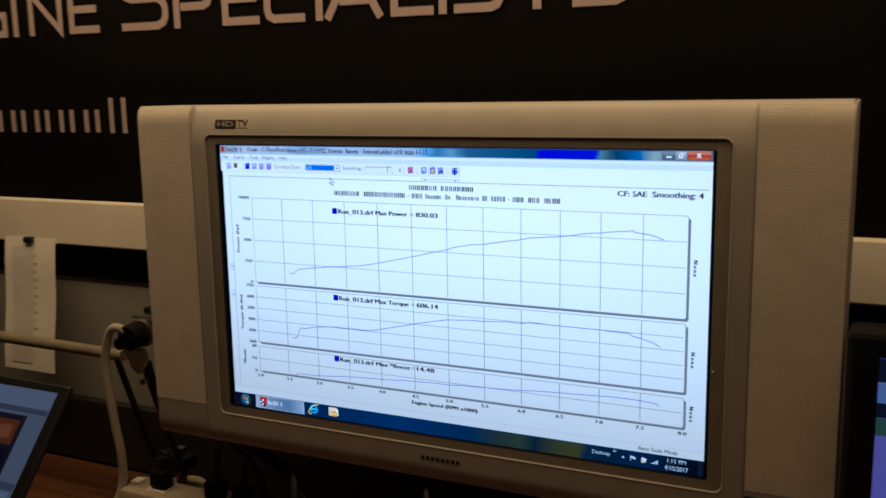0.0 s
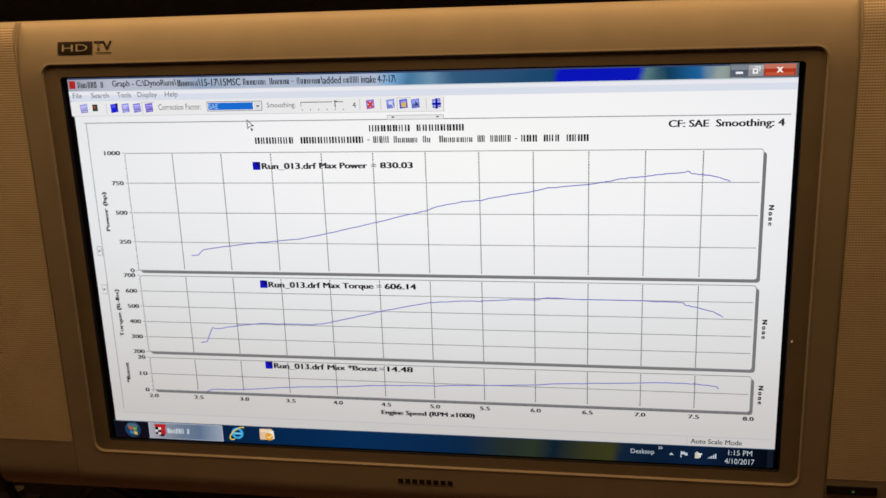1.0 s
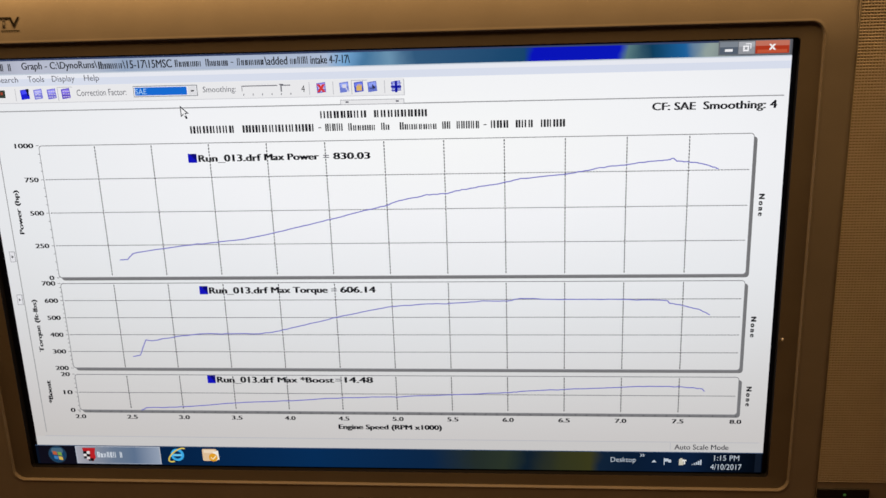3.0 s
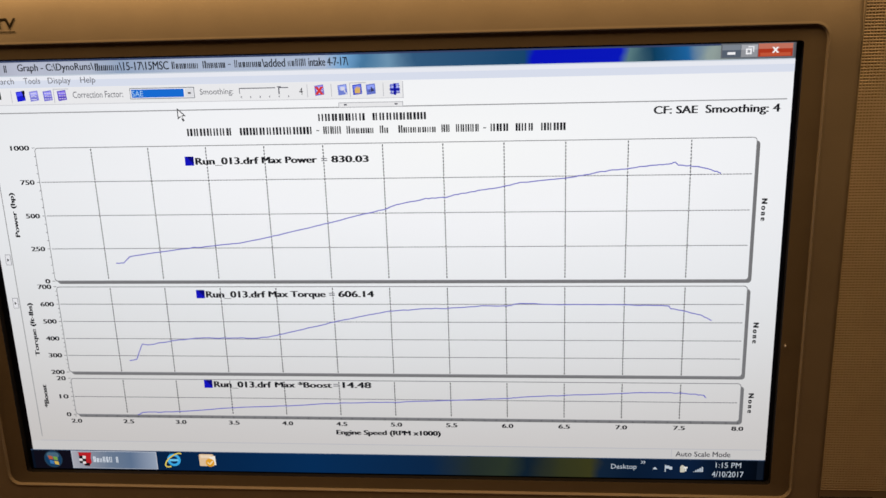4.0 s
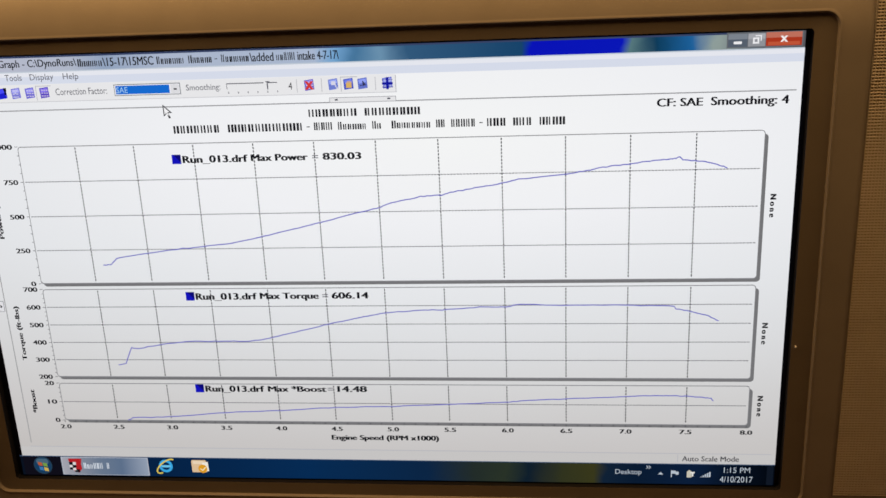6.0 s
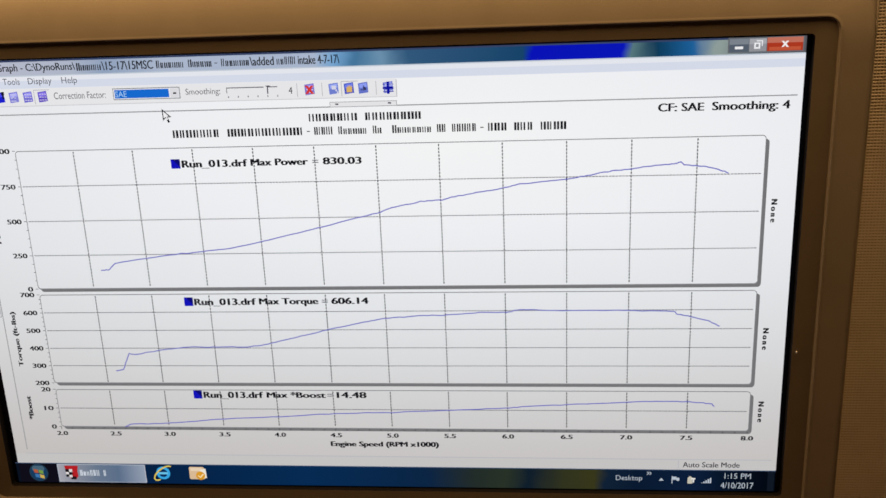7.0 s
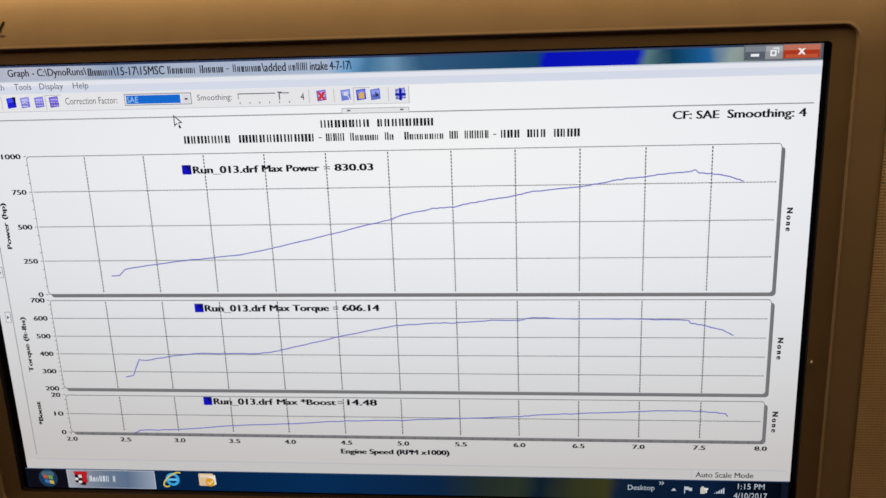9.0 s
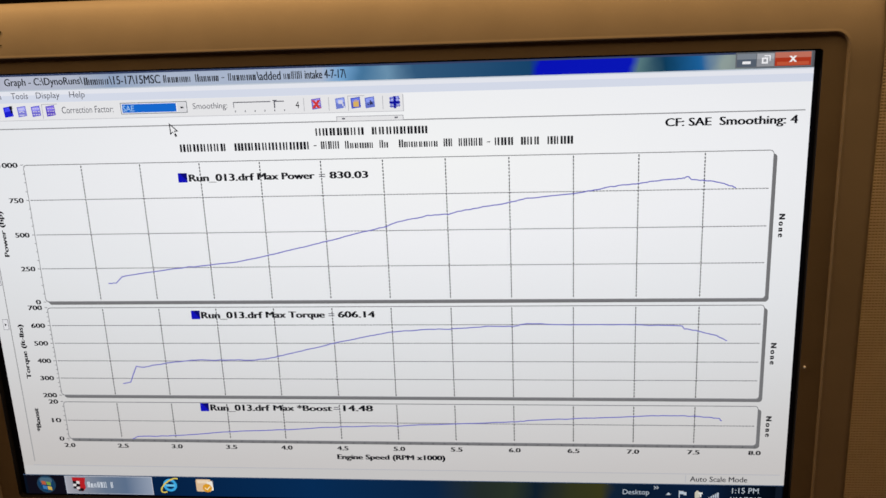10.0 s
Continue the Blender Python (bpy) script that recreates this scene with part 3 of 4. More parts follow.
# window buttons
rect("minimise_button", 1248, 1276, 2, 21, glow(88, 98, 112), 3)
rect("minimise_mark", 1256, 1268, 13, 17, glow(245, 245, 248), 4)
rect("maximise_button", 1277, 1302, 2, 21, glow(150, 152, 158), 3)
many("restore_mark", ((1284, 1293, 8, 10.2), (1284, 1293, 14.5, 17), (1284, 1286.4, 10.2, 14.5), (1290.6, 1293, 10.2, 14.5), (1287.5, 1296.5, 4.6, 6.2), (1295, 1296.5, 6.2, 13)), glow(245, 245, 248), 4)
rect("close_button_frame", 1246, 1357, 0, 22.5, glow(104, 108, 114), 2)
rect("close_button", 1303, 1355, 1, 21, glow(178, 58, 34), 3)
rect("close_button_glint", 1303, 1355, 1, 9, glow(198, 116, 96), 4)
rect("close_button_glow", 1306, 1352, 15, 20, glow(198, 88, 58), 4)
rect("minimise_button_glint", 1248, 1276, 2, 10, glow(128, 136, 146), 4)
rect("maximise_button_glint", 1277, 1302, 2, 10, glow(172, 174, 180), 3.5)
write("close_mark", "x", 1324, 1334, 6.5, 15.5, glow(250, 245, 245), 5, 0.6)
# title and menu
rect("program_icon", 3, 16, 5, 20, glow(178, 40, 40), 4)
bars("title_word", "XxxXXX X", 21, 76, 7, 19, BLACK_INK)
write("title_text", "Graph - C:\\DynoRuns\\", 94, 226, 5.5, 21, BLACK_INK, 6, 0.3)
bars("title_word", "Xxxxxx", 228, 270, 7, 19, BLACK_INK)
write("title_text", "\\15-17\\15MSC", 271, 355, 6, 19.5, BLACK_INK, 6, 0.3)
bars("title_word", "Xxxxxxx Xxxxxx", 360, 452, 7, 19, BLACK_INK)
write("title_text", "-", 456, 460, 13, 14.2, BLACK_INK, 6, 0.3)
bars("title_word", "Xxxxxxx", 466, 512, 7, 19, BLACK_INK)
write("title_text", "\\added", 513, 551, 6, 19.5, BLACK_INK, 6, 0.3)
bars("title_word", "xxXXX", 555, 586, 7, 19, BLACK_INK)
write("title_text", "intake 4-7-17\\", 590, 655, 6, 19.5, BLACK_INK, 6, 0.3)
for word, a, b, low in (("File", 8, 27, 0), ("Search", 47, 84, 0), ("Tools", 101.5, 130, 0), ("Display", 144, 184, 3), ("Help", 200.5, 226.5, 3)):
    write("menu_text", word, a, b, 28.5, 38.5 + low, GREY_INK)
# tools
def tool_icon(u, face, ink, marks):
    """A small slanting program picture: shaded block, paler top, little strokes."""
    for k, (d0, d1, mat) in enumerate(((0, 0, glow(*face)), (1.6, 9, glow(*[min(255, c + 45) for c in face])))):
        quad = ((u - 8 + d0, 51.5 + d0), (u + 7 - d0, 49.5 + d0), (u + 8 - d0, 66 - d1), (u - 7 + d0, 68 - d1))
        part("tool_icon", ([(sx(p), -LAYER * (4 + 0.5 * k), sz(q)) for p, q in quad][::-1], [(0, 1, 2, 3)]), mat, screen)
    tagged(many("tool_icon_mark", [(u + p, u + p + w, v, v + h) for p, v, w, h in marks], glow(*ink), 5), kind="stuff")


WAVE = [(-5, 59, 3, 1.4), (-2, 57.5, 3, 1.4), (1, 59, 3, 1.4), (-5, 54, 9, 1.2), (-5, 64, 9, 1.2)]
GRID = [(-5 + 4.2 * p, 54 + 4.6 * q, 2.8, 1.6) for p in range(3) for q in range(3)]
tool_icon(28, (140, 140, 220), (215, 215, 240), GRID)
tool_icon(92, (30, 34, 215), (24, 24, 40), [(3, 49.5, 5, 5), (4, 53, 3, 8)])
tool_icon(115.5, (132, 132, 222), (225, 225, 245), WAVE)
tool_icon(139.5, (116, 112, 216), (222, 215, 240), GRID)
tool_icon(164.5, (96, 78, 200), (216, 205, 236), GRID)
tool_icon(643, (116, 132, 215), (222, 222, 240), [(-3, 54, 7, 6), (3, 60, 2, 3), (5, 63, 2, 3)])
tool_icon(667.5, (72, 88, 200), (226, 184, 104), [(-4, 57, 9, 8), (-2, 54.5, 1.8, 3), (0.6, 54, 1.8, 3), (3.2, 55, 1.8, 3)])
tool_icon(690, (104, 120, 208), (54, 54, 90), [(0, 55, 1.6, 8), (1.6, 57, 1.6, 5), (3.2, 59, 1.6, 3), (-4, 61, 3, 1.4)])
tool_icon(604.5, (122, 110, 205), (222, 215, 240), GRID)
write("tool_icon_mark", "x", 598, 611, 53, 66, glow(218, 62, 60), 6, 1.0)
rect("tool_icon", 46, 57, 51, 64, glow(50, 62, 54), 4)
rect("tool_icon_mark", 49, 53, 54, 59, glow(160, 70, 50), 5)
for u in (150, 655):
    many("tool_frame", ((u, u + 27, 47.5, 48.6), (u, u + 1.1, 48.6, 71)), LIGHT_GREY, 4)
tool_icon(729.5, (120, 128, 216), (200, 204, 236), GRID)
many("plus_icon", ((721, 738, 58, 61.5), (727.5, 731.5, 50, 69)), glow(16, 22, 160), 6)
many("plus_icon_lines", ((721, 738, 53.5, 54.6), (721, 738, 65, 66.1)), glow(60, 60, 160), 5)
for u in (75, 584, 624, 710):
    rect("divider", u, u + 1, 49, 70, LIGHT_GREY, 4)
write("tool_text", "Correction Factor:", 184, 271, 52.5, 63.5, GREY_INK)
rect("drop_list", 283, 394, 49, 67.5, glow(120, 124, 130), 4)
rect("drop_list_field", 284.2, 392.8, 50.2, 66.3, glow(246, 246, 250), 5)
rect("drop_list_choice", 286, 376, 51.5, 65, glow(24, 110, 215), 6)
write("drop_list_text", "SAE", 287, 306, 53.5, 63, glow(170, 210, 245), 7)
rect("drop_list_button", 378, 392, 51, 65.5, glow(228, 228, 232), 6)
rect("drop_list_arrow", 383, 388, 57.5, 60, BLACK_INK, 7)
write("tool_text", "Smoothing:", 403.5, 460, 52.5, 65, GREY_INK)
many("slider", ((470, 531, 52.5, 54), (470, 471, 52.5, 62), (536, 538, 51, 64), (538, 553, 52.5, 54), (534, 541, 51, 52.5)), GREY_INK, 4)
tagged(many("slider_tick", [(472 + 16 * k, 473.4 + 16 * k, 66, 69) for k in range(6)], GREY_INK, 4), kind="stuff")
write("tool_text", "4", 571, 577, 54, 65, BLACK_INK)
rect("scroll_bar", 635, 742, 79.5, 88, glow(170, 170, 176), 4)
rect("scroll_bar_field", 636, 741, 80.5, 87, glow(238, 238, 240), 5)
for u in (644, 728):
    rect("scroll_bar_arrow", u, u + 5, 82, 84.5, GREY_INK, 6)
# headings
bars("heading_word", "XXXXXXX XXXXXXXX", 599, 780, 97.5, 109.5, BLACK_INK)
bars("heading_word", "XXXXXXX XXXXXXXXXXX", 373, 589, 118.5, 131, BLACK_INK)
write("heading_dash", "-", 595, 600, 124.5, 126, BLACK_INK)
bars("heading_word", "XXXX Xxxxxx Xx  Xxxxxxxx XX XXXXX", 606, 866, 118.5, 131, BLACK_INK)
write("heading_dash", "-", 872, 877, 124.5, 126, BLACK_INK)
bars("heading_word", "XXX XXX XXXX", 883, 1006, 118.5, 131, BLACK_INK)
write("heading_text", "CF: SAE", 1146, 1214, 95, 107.5, BLACK_INK, 6, 0.8)
write("heading_text", "Smoothing: 4", 1227, 1341.5, 94.5, 111.5, BLACK_INK, 6, 0.8)
# pointer
ptr = [(0, 0), (0, 17), (4.4, 13.2), (7.4, 20), (10, 18.8), (7, 12.3), (12.6, 12)]
for k, (gr, mat) in enumerate(((1.15, glow(40, 40, 46)), (0.72, glow(250, 250, 252)))):
    part("mouse_pointer", ([(sx(365.5 + (u - 4) * gr), -LAYER * (8 + k), sz(93.5 + (v - 9) * gr)) for u, v in ptr][::-1], [(0, 1, 2, 3, 4, 5, 6)]), mat, screen)

# ---- graph ----
U0, U1 = 101.0, 1308.0
PANELS = ((147.0, 388.0, 1000.0, 0.0), (398.5, 564.5, 700.0, 200.0), (577.0, 650.5, 20.0, 0.0))


def at_rpm(r):
    return U0 + (U1 - U0) * (r - 2) / 6


def rounded(u0, u1, v0, v1, r, level):
    pts = []
    for cu, cv, a0 in ((u1 - r, v0 + r, 0), (u0 + r, v0 + r, 90), (u0 + r, v1 - r, 180), (u1 - r, v1 - r, 270)):
        for k in range(7):
            a = radians(a0 + 15 * k)
            pts.append((sx(cu + r * math.cos(a)), -LAYER * level, sz(cv - r * math.sin(a))))
    return pts, [tuple(range(len(pts)))]


def ribbon(name, pts, half, material, level):
    """A drawn line of even width."""
    vs, fs = [], []
    for i, (u, v) in enumerate(pts):
        a, b = pts[max(i - 1, 0)], pts[min(i + 1, len(pts) - 1)]
        d = Vector((b[0] - a[0], b[1] - a[1])).normalized()
        vs += [(sx(u - d.y * half), -LAYER * level, sz(v + d.x * half)), (sx(u + d.y * half), -LAYER * level, sz(v - d.x * half))]
    for i in range(len(pts) - 1):
        fs.append((2 * i, 2 * i + 2, 2 * i + 3, 2 * i + 1))
    return part(name, (vs, fs), material, screen)


SHADE, EDGE = glow(120, 120, 122), glow(134, 134, 138)
DASH = glow(44, 44, 50)
TICKS = ((1000, 750, 500, 250, 0), (700, 600, 500, 400, 300, 200), (20, 10, 0))
for (v0, v1, hi, lo), ticks in zip(PANELS, TICKS):
    part("panel_shadow", rounded(U0 + 5, U1 + 7.5, v0 + 6, v1 + 5.5, 6, 2), SHADE, screen)
    part("panel_outline", rounded(U0, U1 + 2.5, v0, v1 + 1, 6, 3), EDGE, screen)
    pan = rounded(U0 + 1.3, U1 + 1.4, v0 + 1.3, v1 - 1, 5, 0)
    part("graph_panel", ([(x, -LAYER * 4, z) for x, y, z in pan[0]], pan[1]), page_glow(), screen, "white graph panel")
    dashes = []
    for k in range(1, 12):
        u = at_rpm(2 + 0.5 * k)
        v = v0 + 3
        while v < v1 - 4:
            dashes.append((u - 0.9, u + 0.9, v, v + 3.8))
            v += 5.6
        tagged(many("grid_line", dashes, DASH, 5), kind="stuff")
        dashes = []
    for val in ticks[1:-1]:
        v, dots = v1 - (v1 - v0) * (val - lo) / (hi - lo), []
        u = U0 + 4
        while u < U1 - 2:
            dots.append((u, u + 4.0, v - 0.75, v + 0.75))
            u += 5.2
        tagged(many("grid_line", dots, glow(110, 110, 116), 5), kind="stuff")
    steps = 4 * (len(ticks) - 1)
    tagged(many("axis_tick", [(U0 - 2.2 - (2 if k % 4 == 0 else 0), U0 + 1, v0 + (v1 - v0) * k / steps - 0.5, v0 + (v1 - v0) * k / steps + 0.5) for k in range(steps + 1)], glow(90, 90, 95), 5), kind="stuff")
    for val in ticks:
        s = str(val)
        v = v1 - (v1 - v0) * (val - lo) / (hi - lo)
        write("axis_number", s, 92 - 8.2 * len(s), 92, v - 4.2, v + 4.2, BLACK_INK, 6, 0.7)
tagged(many("axis_tick", [(at_rpm(2 + 0.1 * k) - 0.5, at_rpm(2 + 0.1 * k) + 0.5, 651, 655) for k in range(61)], glow(60, 60, 65), 6), kind="stuff")
for k in range(13):
    u = at_rpm(2 + 0.5 * k)
    write("axis_number", "%.1f" % (2 + 0.5 * k), u - 9.5, u + 10, 659.5, 667.5, BLACK_INK, 6, 0.7)
write("axis_title", "Engine Speed (RPM x1000)", 594, 784, 675.5, 688, BLACK_INK, 6, 1.0)
write("axis_title", "Power (hp)", 42, 53, 226, 305, BLACK_INK, 6, 0.8, 90)
write("axis_title", "Torque (ft-lbs)", 42, 53, 430, 532, BLACK_INK, 6, 0.8, 90)
write("axis_title", "*Boost", 43.5, 52.5, 590.5, 636, BLACK_INK, 6, 0.9, 90)
for a, b in ((249, 285.5), (465, 501.5), (596, 632.5)):
    write("axis_title", "N o n e", 1323.5, 1332.5, a, b, BLACK_INK, 6, 0.8, -90)
LEGENDS = ((173.6, "Power", "830.03", 365, 384, 492, 499, 592, 605, 618, 679.5), (412.6, "Torque", "606.14", 358.6, 377, 483, 490, 590.5, 602.5, 614.5, 676),
           (586, "*Boost", "14.48", 354.6, 373.6, 479, 487, 590.2, 598.5, 611.4, 662))
for v, what, value, m0, r0, r1, t0, t1, eq, n0, n1 in LEGENDS:
    rect("legend_mark", m0, m0 + 15.4, v - 7.8, v + 7.8, BLUE_INK, 6)
    part("legend_mark_fold", ([(sx(m0 + 3), -LAYER * 7, sz(v - 7.8)), (sx(m0 + 15.4), -LAYER * 7, sz(v - 7.8)), (sx(m0 + 15.4), -LAYER * 7, sz(v + 6))][::-1], [(0, 1, 2)]), glow(14, 14, 120), screen)
    write("legend_text", "Run_013.drf", r0, r1, v - 5.6, v + 8.4, BLACK_INK, 7, 1.05)
    write("legend_text", "Max " + what, t0, t1, v - 5.6, v + (9.2 if "q" in what else 5.6), BLACK_INK, 7, 1.05)
    many("legend_equals", ((eq - 5, eq + 5, v - 2.2, v - 0.8), (eq - 5, eq + 5, v + 1.4, v + 2.8)), GREY_INK, 7)
    write("legend_text", value, n0, n1, v - 5.8, v + 5.6, BLACK_INK, 7, 1.05)
POWER = ((2.59, 140), (2.66, 140), (2.72, 189), (3.04, 229), (3.36, 258), (3.72, 287), (4.02, 337), (4.27, 385), (4.51, 434), (4.81, 493), (5.01, 532), (5.10, 562), (5.34, 601), (5.51, 611), (5.61, 630), (5.82, 660), (5.97, 679), (6.13, 709), (6.51, 738), (6.66, 758), (6.85, 787), (7.00, 797), (7.18, 817), (7.33, 826), (7.38, 836), (7.40, 817), (7.53, 807), (7.65, 787), (7.74, 758))
TORQUE = ((2.59, 272), (2.66, 279), (2.69, 321), (2.73, 371), (2.78, 364), (2.85, 371), (3.04, 392), (3.27, 407), (3.53, 407), (3.79, 407), (3.96, 421), (4.05, 435), (4.30, 471), (4.54, 506), (4.81, 542), (5.01, 563), (5.30, 577), (5.48, 577), (5.79, 592), (6.01, 592), (6.12, 606), (6.46, 599), (6.98, 599), (7.37, 592), (7.39, 577), (7.52, 563), (7.64, 542), (7.73, 514))
BOOST = ((2.60, 0.3), (2.65, 1.6), (2.98, 2.3), (3.52, 4.8), (4.03, 6.1), (4.53, 8.0), (5.02, 8.7), (5.52, 10.0), (5.99, 11.2), (6.12, 11.9), (6.51, 13.2), (6.99, 14.4), (7.24, 15.1), (7.38, 15.1), (7.61, 14.4), (7.70, 13.8), (7.72, 12.5))
LINE_BLUE = glow(108, 108, 200)
for data, (v0, v1, hi, lo) in zip((POWER, TORQUE, BOOST), PANELS):
    line = [(at_rpm(r), v1 - (v1 - v0) * (q - lo) / (hi - lo)) for r, q in data]
    fine = []
    for i in range(len(line) - 1):
        for k in range(6):
            t = k / 6
            fine.append((line[i][0] + (line[i + 1][0] - line[i][0]) * t, line[i][1] + (line[i + 1][1] - line[i][1]) * t + 1.3 * noise.noise((5.3 * (i + t), line[i][1], 1.7))))
    ribbon("graph_line", fine + [line[-1]], 0.9, LINE_BLUE, 8)

# status strip and task bar
rect("rule", 24, 1352, 704.5, 706, glow(190, 190, 196), 3)
rect("status_bar", 5, 1358, 706, 725, glow(206, 204, 203), 2)
rect("rule", 1196, 1197.2, 707, 722, LIGHT_GREY, 3)
write("status_text", "Auto Scale Mode", 1204, 1299, 709.5, 719.5, glow(48, 48, 56), 6, 0.2)
TASK = glow_ramp("task_bar_glass", ((0.0, (10, 18, 31)), (0.06, (12, 31, 60)), (0.2, (6, 35, 71)), (0.4, (7, 45, 87)), (0.56, (12, 39, 71)), (0.62, (36, 46, 43)), (0.665, (43, 53, 41)), (0.69, (14, 31, 46)),
                                    (0.735, (50, 53, 32)), (0.775, (58, 58, 28)), (0.79, (17, 35, 56)), (0.83, (10, 28, 51)), (0.90, (12, 31, 60)), (0.95, (7, 18, 34)), (1.0, (4, 10, 20))), W, 0.02)
rect("task_bar", 0, NU, 725, NV, TASK, 1, "dark blue glass task bar")
rect("task_bar_edge", 0, NU, 725, 726.5, glow(70, 90, 120), 2)
rect("start_corner", 5, 78, 726.5, NV, glow(16, 15, 26), 2)
part("start_button", rounded(24, 60, 727, 763, 18, 3), glow(36, 62, 84), screen, "round glossy start button")
part("start_button_globe", rounded(26.5, 57.5, 729.5, 760.5, 15.5, 4), glow(22, 62, 98), screen)
part("start_button_glint", rounded(30, 54, 731, 743, 6, 4.5), glow(74, 104, 124), screen)
for u, v, c in ((33, 737.5, (186, 92, 58)), (42.5, 739, (120, 160, 70)), (34.5, 747, (64, 120, 178)), (43.5, 748.5, (212, 178, 84))):
    part("start_mark", ([(sx(p), -LAYER * 5.5, sz(q)) for p, q in ((u, v), (u + 8, v + 1.4), (u + 8.8, v + 8.6), (u + 0.8, v + 7.2))][::-1], [(0, 1, 2, 3)]), glow(*c), screen)
rect("task_button_edge", 79, 246, 726.8, 763.6, glow(188, 194, 206), 2.5)
GREYBLUE = glow_ramp("task_button_glass", ((0.0, (172, 172, 182)), (0.18, (140, 146, 160)), (0.45, (108, 124, 146)), (0.7, (96, 116, 144)), (1.0, (150, 162, 182))), W * 164 / NU, 0.02)
rect("task_button", 80.5, 244.5, 728, 762.6, GREYBLUE, 3, "lit task button")
part("task_icon", ([(sx(p), -LAYER * 4, sz(q)) for p, q in ((93, 730), (119, 730), (116.5, 742), (117.5, 751), (111, 759), (103, 757), (95, 748))][::-1], [(0, 1, 2, 3, 4, 5, 6)]), glow(186, 34, 40), screen, "red and chequered program mark")
many("task_icon_shade", ((94, 101, 737, 743), (100, 107, 743, 749), (94, 100, 748, 753), (103, 113, 752, 758)), glow(26, 22, 28), 4.5)
many("task_icon_mark", ((101, 107, 737, 743), (94, 100, 743, 748), (100, 106, 749, 754)), glow(226, 222, 222), 5)
bars("task_word", "XxxXXX X", 121, 172, 738, 750, glow(215, 222, 232), 6)
part("browser_icon", rounded(266, 292, 730, 756, 13, 3), glow(60, 170, 230), screen)
part("browser_icon_hole", rounded(271, 287, 735, 751, 8, 4), glow(12, 46, 90), screen)
rect("browser_icon_bar", 271, 288, 741, 745.5, glow(110, 200, 240), 5)
ribbon("browser_icon_ring", [(279 + 18 * math.cos(radians(a)) * 0.93 - 3.5 * math.sin(radians(a)), 743 + 12 * math.sin(radians(a)) - 9 * math.cos(radians(a)) * 0.9) for a in range(100, 335, 12)], 1.4, glow(225, 200, 90), 6)
part("mail_icon", rounded(328, 356, 730, 755, 2.5, 3), glow(226, 194, 156), screen)
part("mail_icon_badge", rounded(340, 357, 739, 756, 8.5, 4), glow(228, 160, 40), screen)
ribbon("mail_icon_mark", [(344, 747), (348, 751), (354, 744)], 1.1, glow(250, 235, 190), 5)
rect("mail_icon_flap", 331, 352, 732, 738, glow(240, 218, 190), 3.5)
part("mail_icon_sheet", ([(sx(p), -LAYER * 3.6, sz(q)) for p, q in ((348, 736), (359, 733), (360, 752), (350, 754))][::-1], [(0, 1, 2, 3)]), glow(244, 238, 226), screen)
PALE = glow(190, 200, 212)
write("tray_text", "Desktop", 1091, 1136, 736.5, 749, PALE)
write("tray_text", "»", 1143, 1152, 729, 735, PALE)
part("tray_arrow", ([(sx(1164), -LAYER * 6, sz(746)), (sx(1173), -LAYER * 6, sz(746)), (sx(1168.5), -LAYER * 6, sz(741))], [(0, 1, 2)]), PALE, screen)
many("tray_flag", ((1186, 1187.6, 737, 751), (1187.6, 1194, 738, 744), (1194, 1199, 740, 746)), PALE, 6)
many("tray_battery", ((1213, 1221, 739, 751), (1215, 1219, 737, 739)), glow(205, 200, 184), 6)
many("tray_battery_plug", ((1219, 1226, 740, 743), (1221.5, 1224, 743, 749)), glow(232, 232, 228), 7)
many("tray_signal", [(1236 + 3.6 * k, 1238.6 + 3.6 * k, 749 - 2.3 * k, 750) for k in range(5)], PALE, 6)
write("tray_text", "1:15 PM", 1275, 1319, 730.5, 741, PALE)
write("tray_text", "4/10/2017", 1269, 1324, 748, 759.5, PALE)
rect("show_desktop", 1347, 1358, 727, 764, glow(17, 25, 38), 3)
for v in (338, 420):
    rect("side_handle", 15, 25.5, v, v + 20, glow(150, 150, 156), 3)
    rect("side_handle_field", 16, 24.5, v + 1, v + 19, glow(232, 232, 236), 4)
    part("side_handle_mark", ([(sx(18.5), -LAYER * 5, sz(v + 7)), (sx(18.5), -LAYER * 5, sz(v + 13)), (sx(22.5), -LAYER * 5, sz(v + 10))], [(0, 1, 2)]), BLACK_INK, screen)

# ---- monitor beside the television ----
mon = thing("computer_monitor", (0.6605, 0.0, 0.85), "black computer monitor with a blue-violet picture beside the television", "monitor")
part("casing", box(-0.248, 0.248, -0.03, 0.015, 0.07, 0.388, 0.006), MATT_BLACK, mon)
part("neck", box(-0.035, 0.035, 0.0, 0.05, 0.006, 0.2, 0.005), BLACK, mon)
part("foot", box(-0.11, 0.11, -0.06, 0.1, 0.0, 0.012, 0.004), BLACK, mon)
disp = part("display", box(-0.221, 0.221, -0.0312, -0.029, 0.095, 0.366), glow(104, 92, 160, 0.6), mon, "blue-violet lit display")
part("window_strip", box(-0.221, 0.221, -0.0318, -0.0313, 0.296, 0.312), glow(60, 84, 70, 0.5), disp)
part("window_strip", box(-0.221, 0.221, -0.0318, -0.0313, 0.3125, 0.366), glow(24, 26, 40, 0.5), disp)
part("window_strip", box(-0.221, 0.221, -0.0322, -0.0319, 0.326, 0.345), glow(110, 125, 170, 0.5), disp)

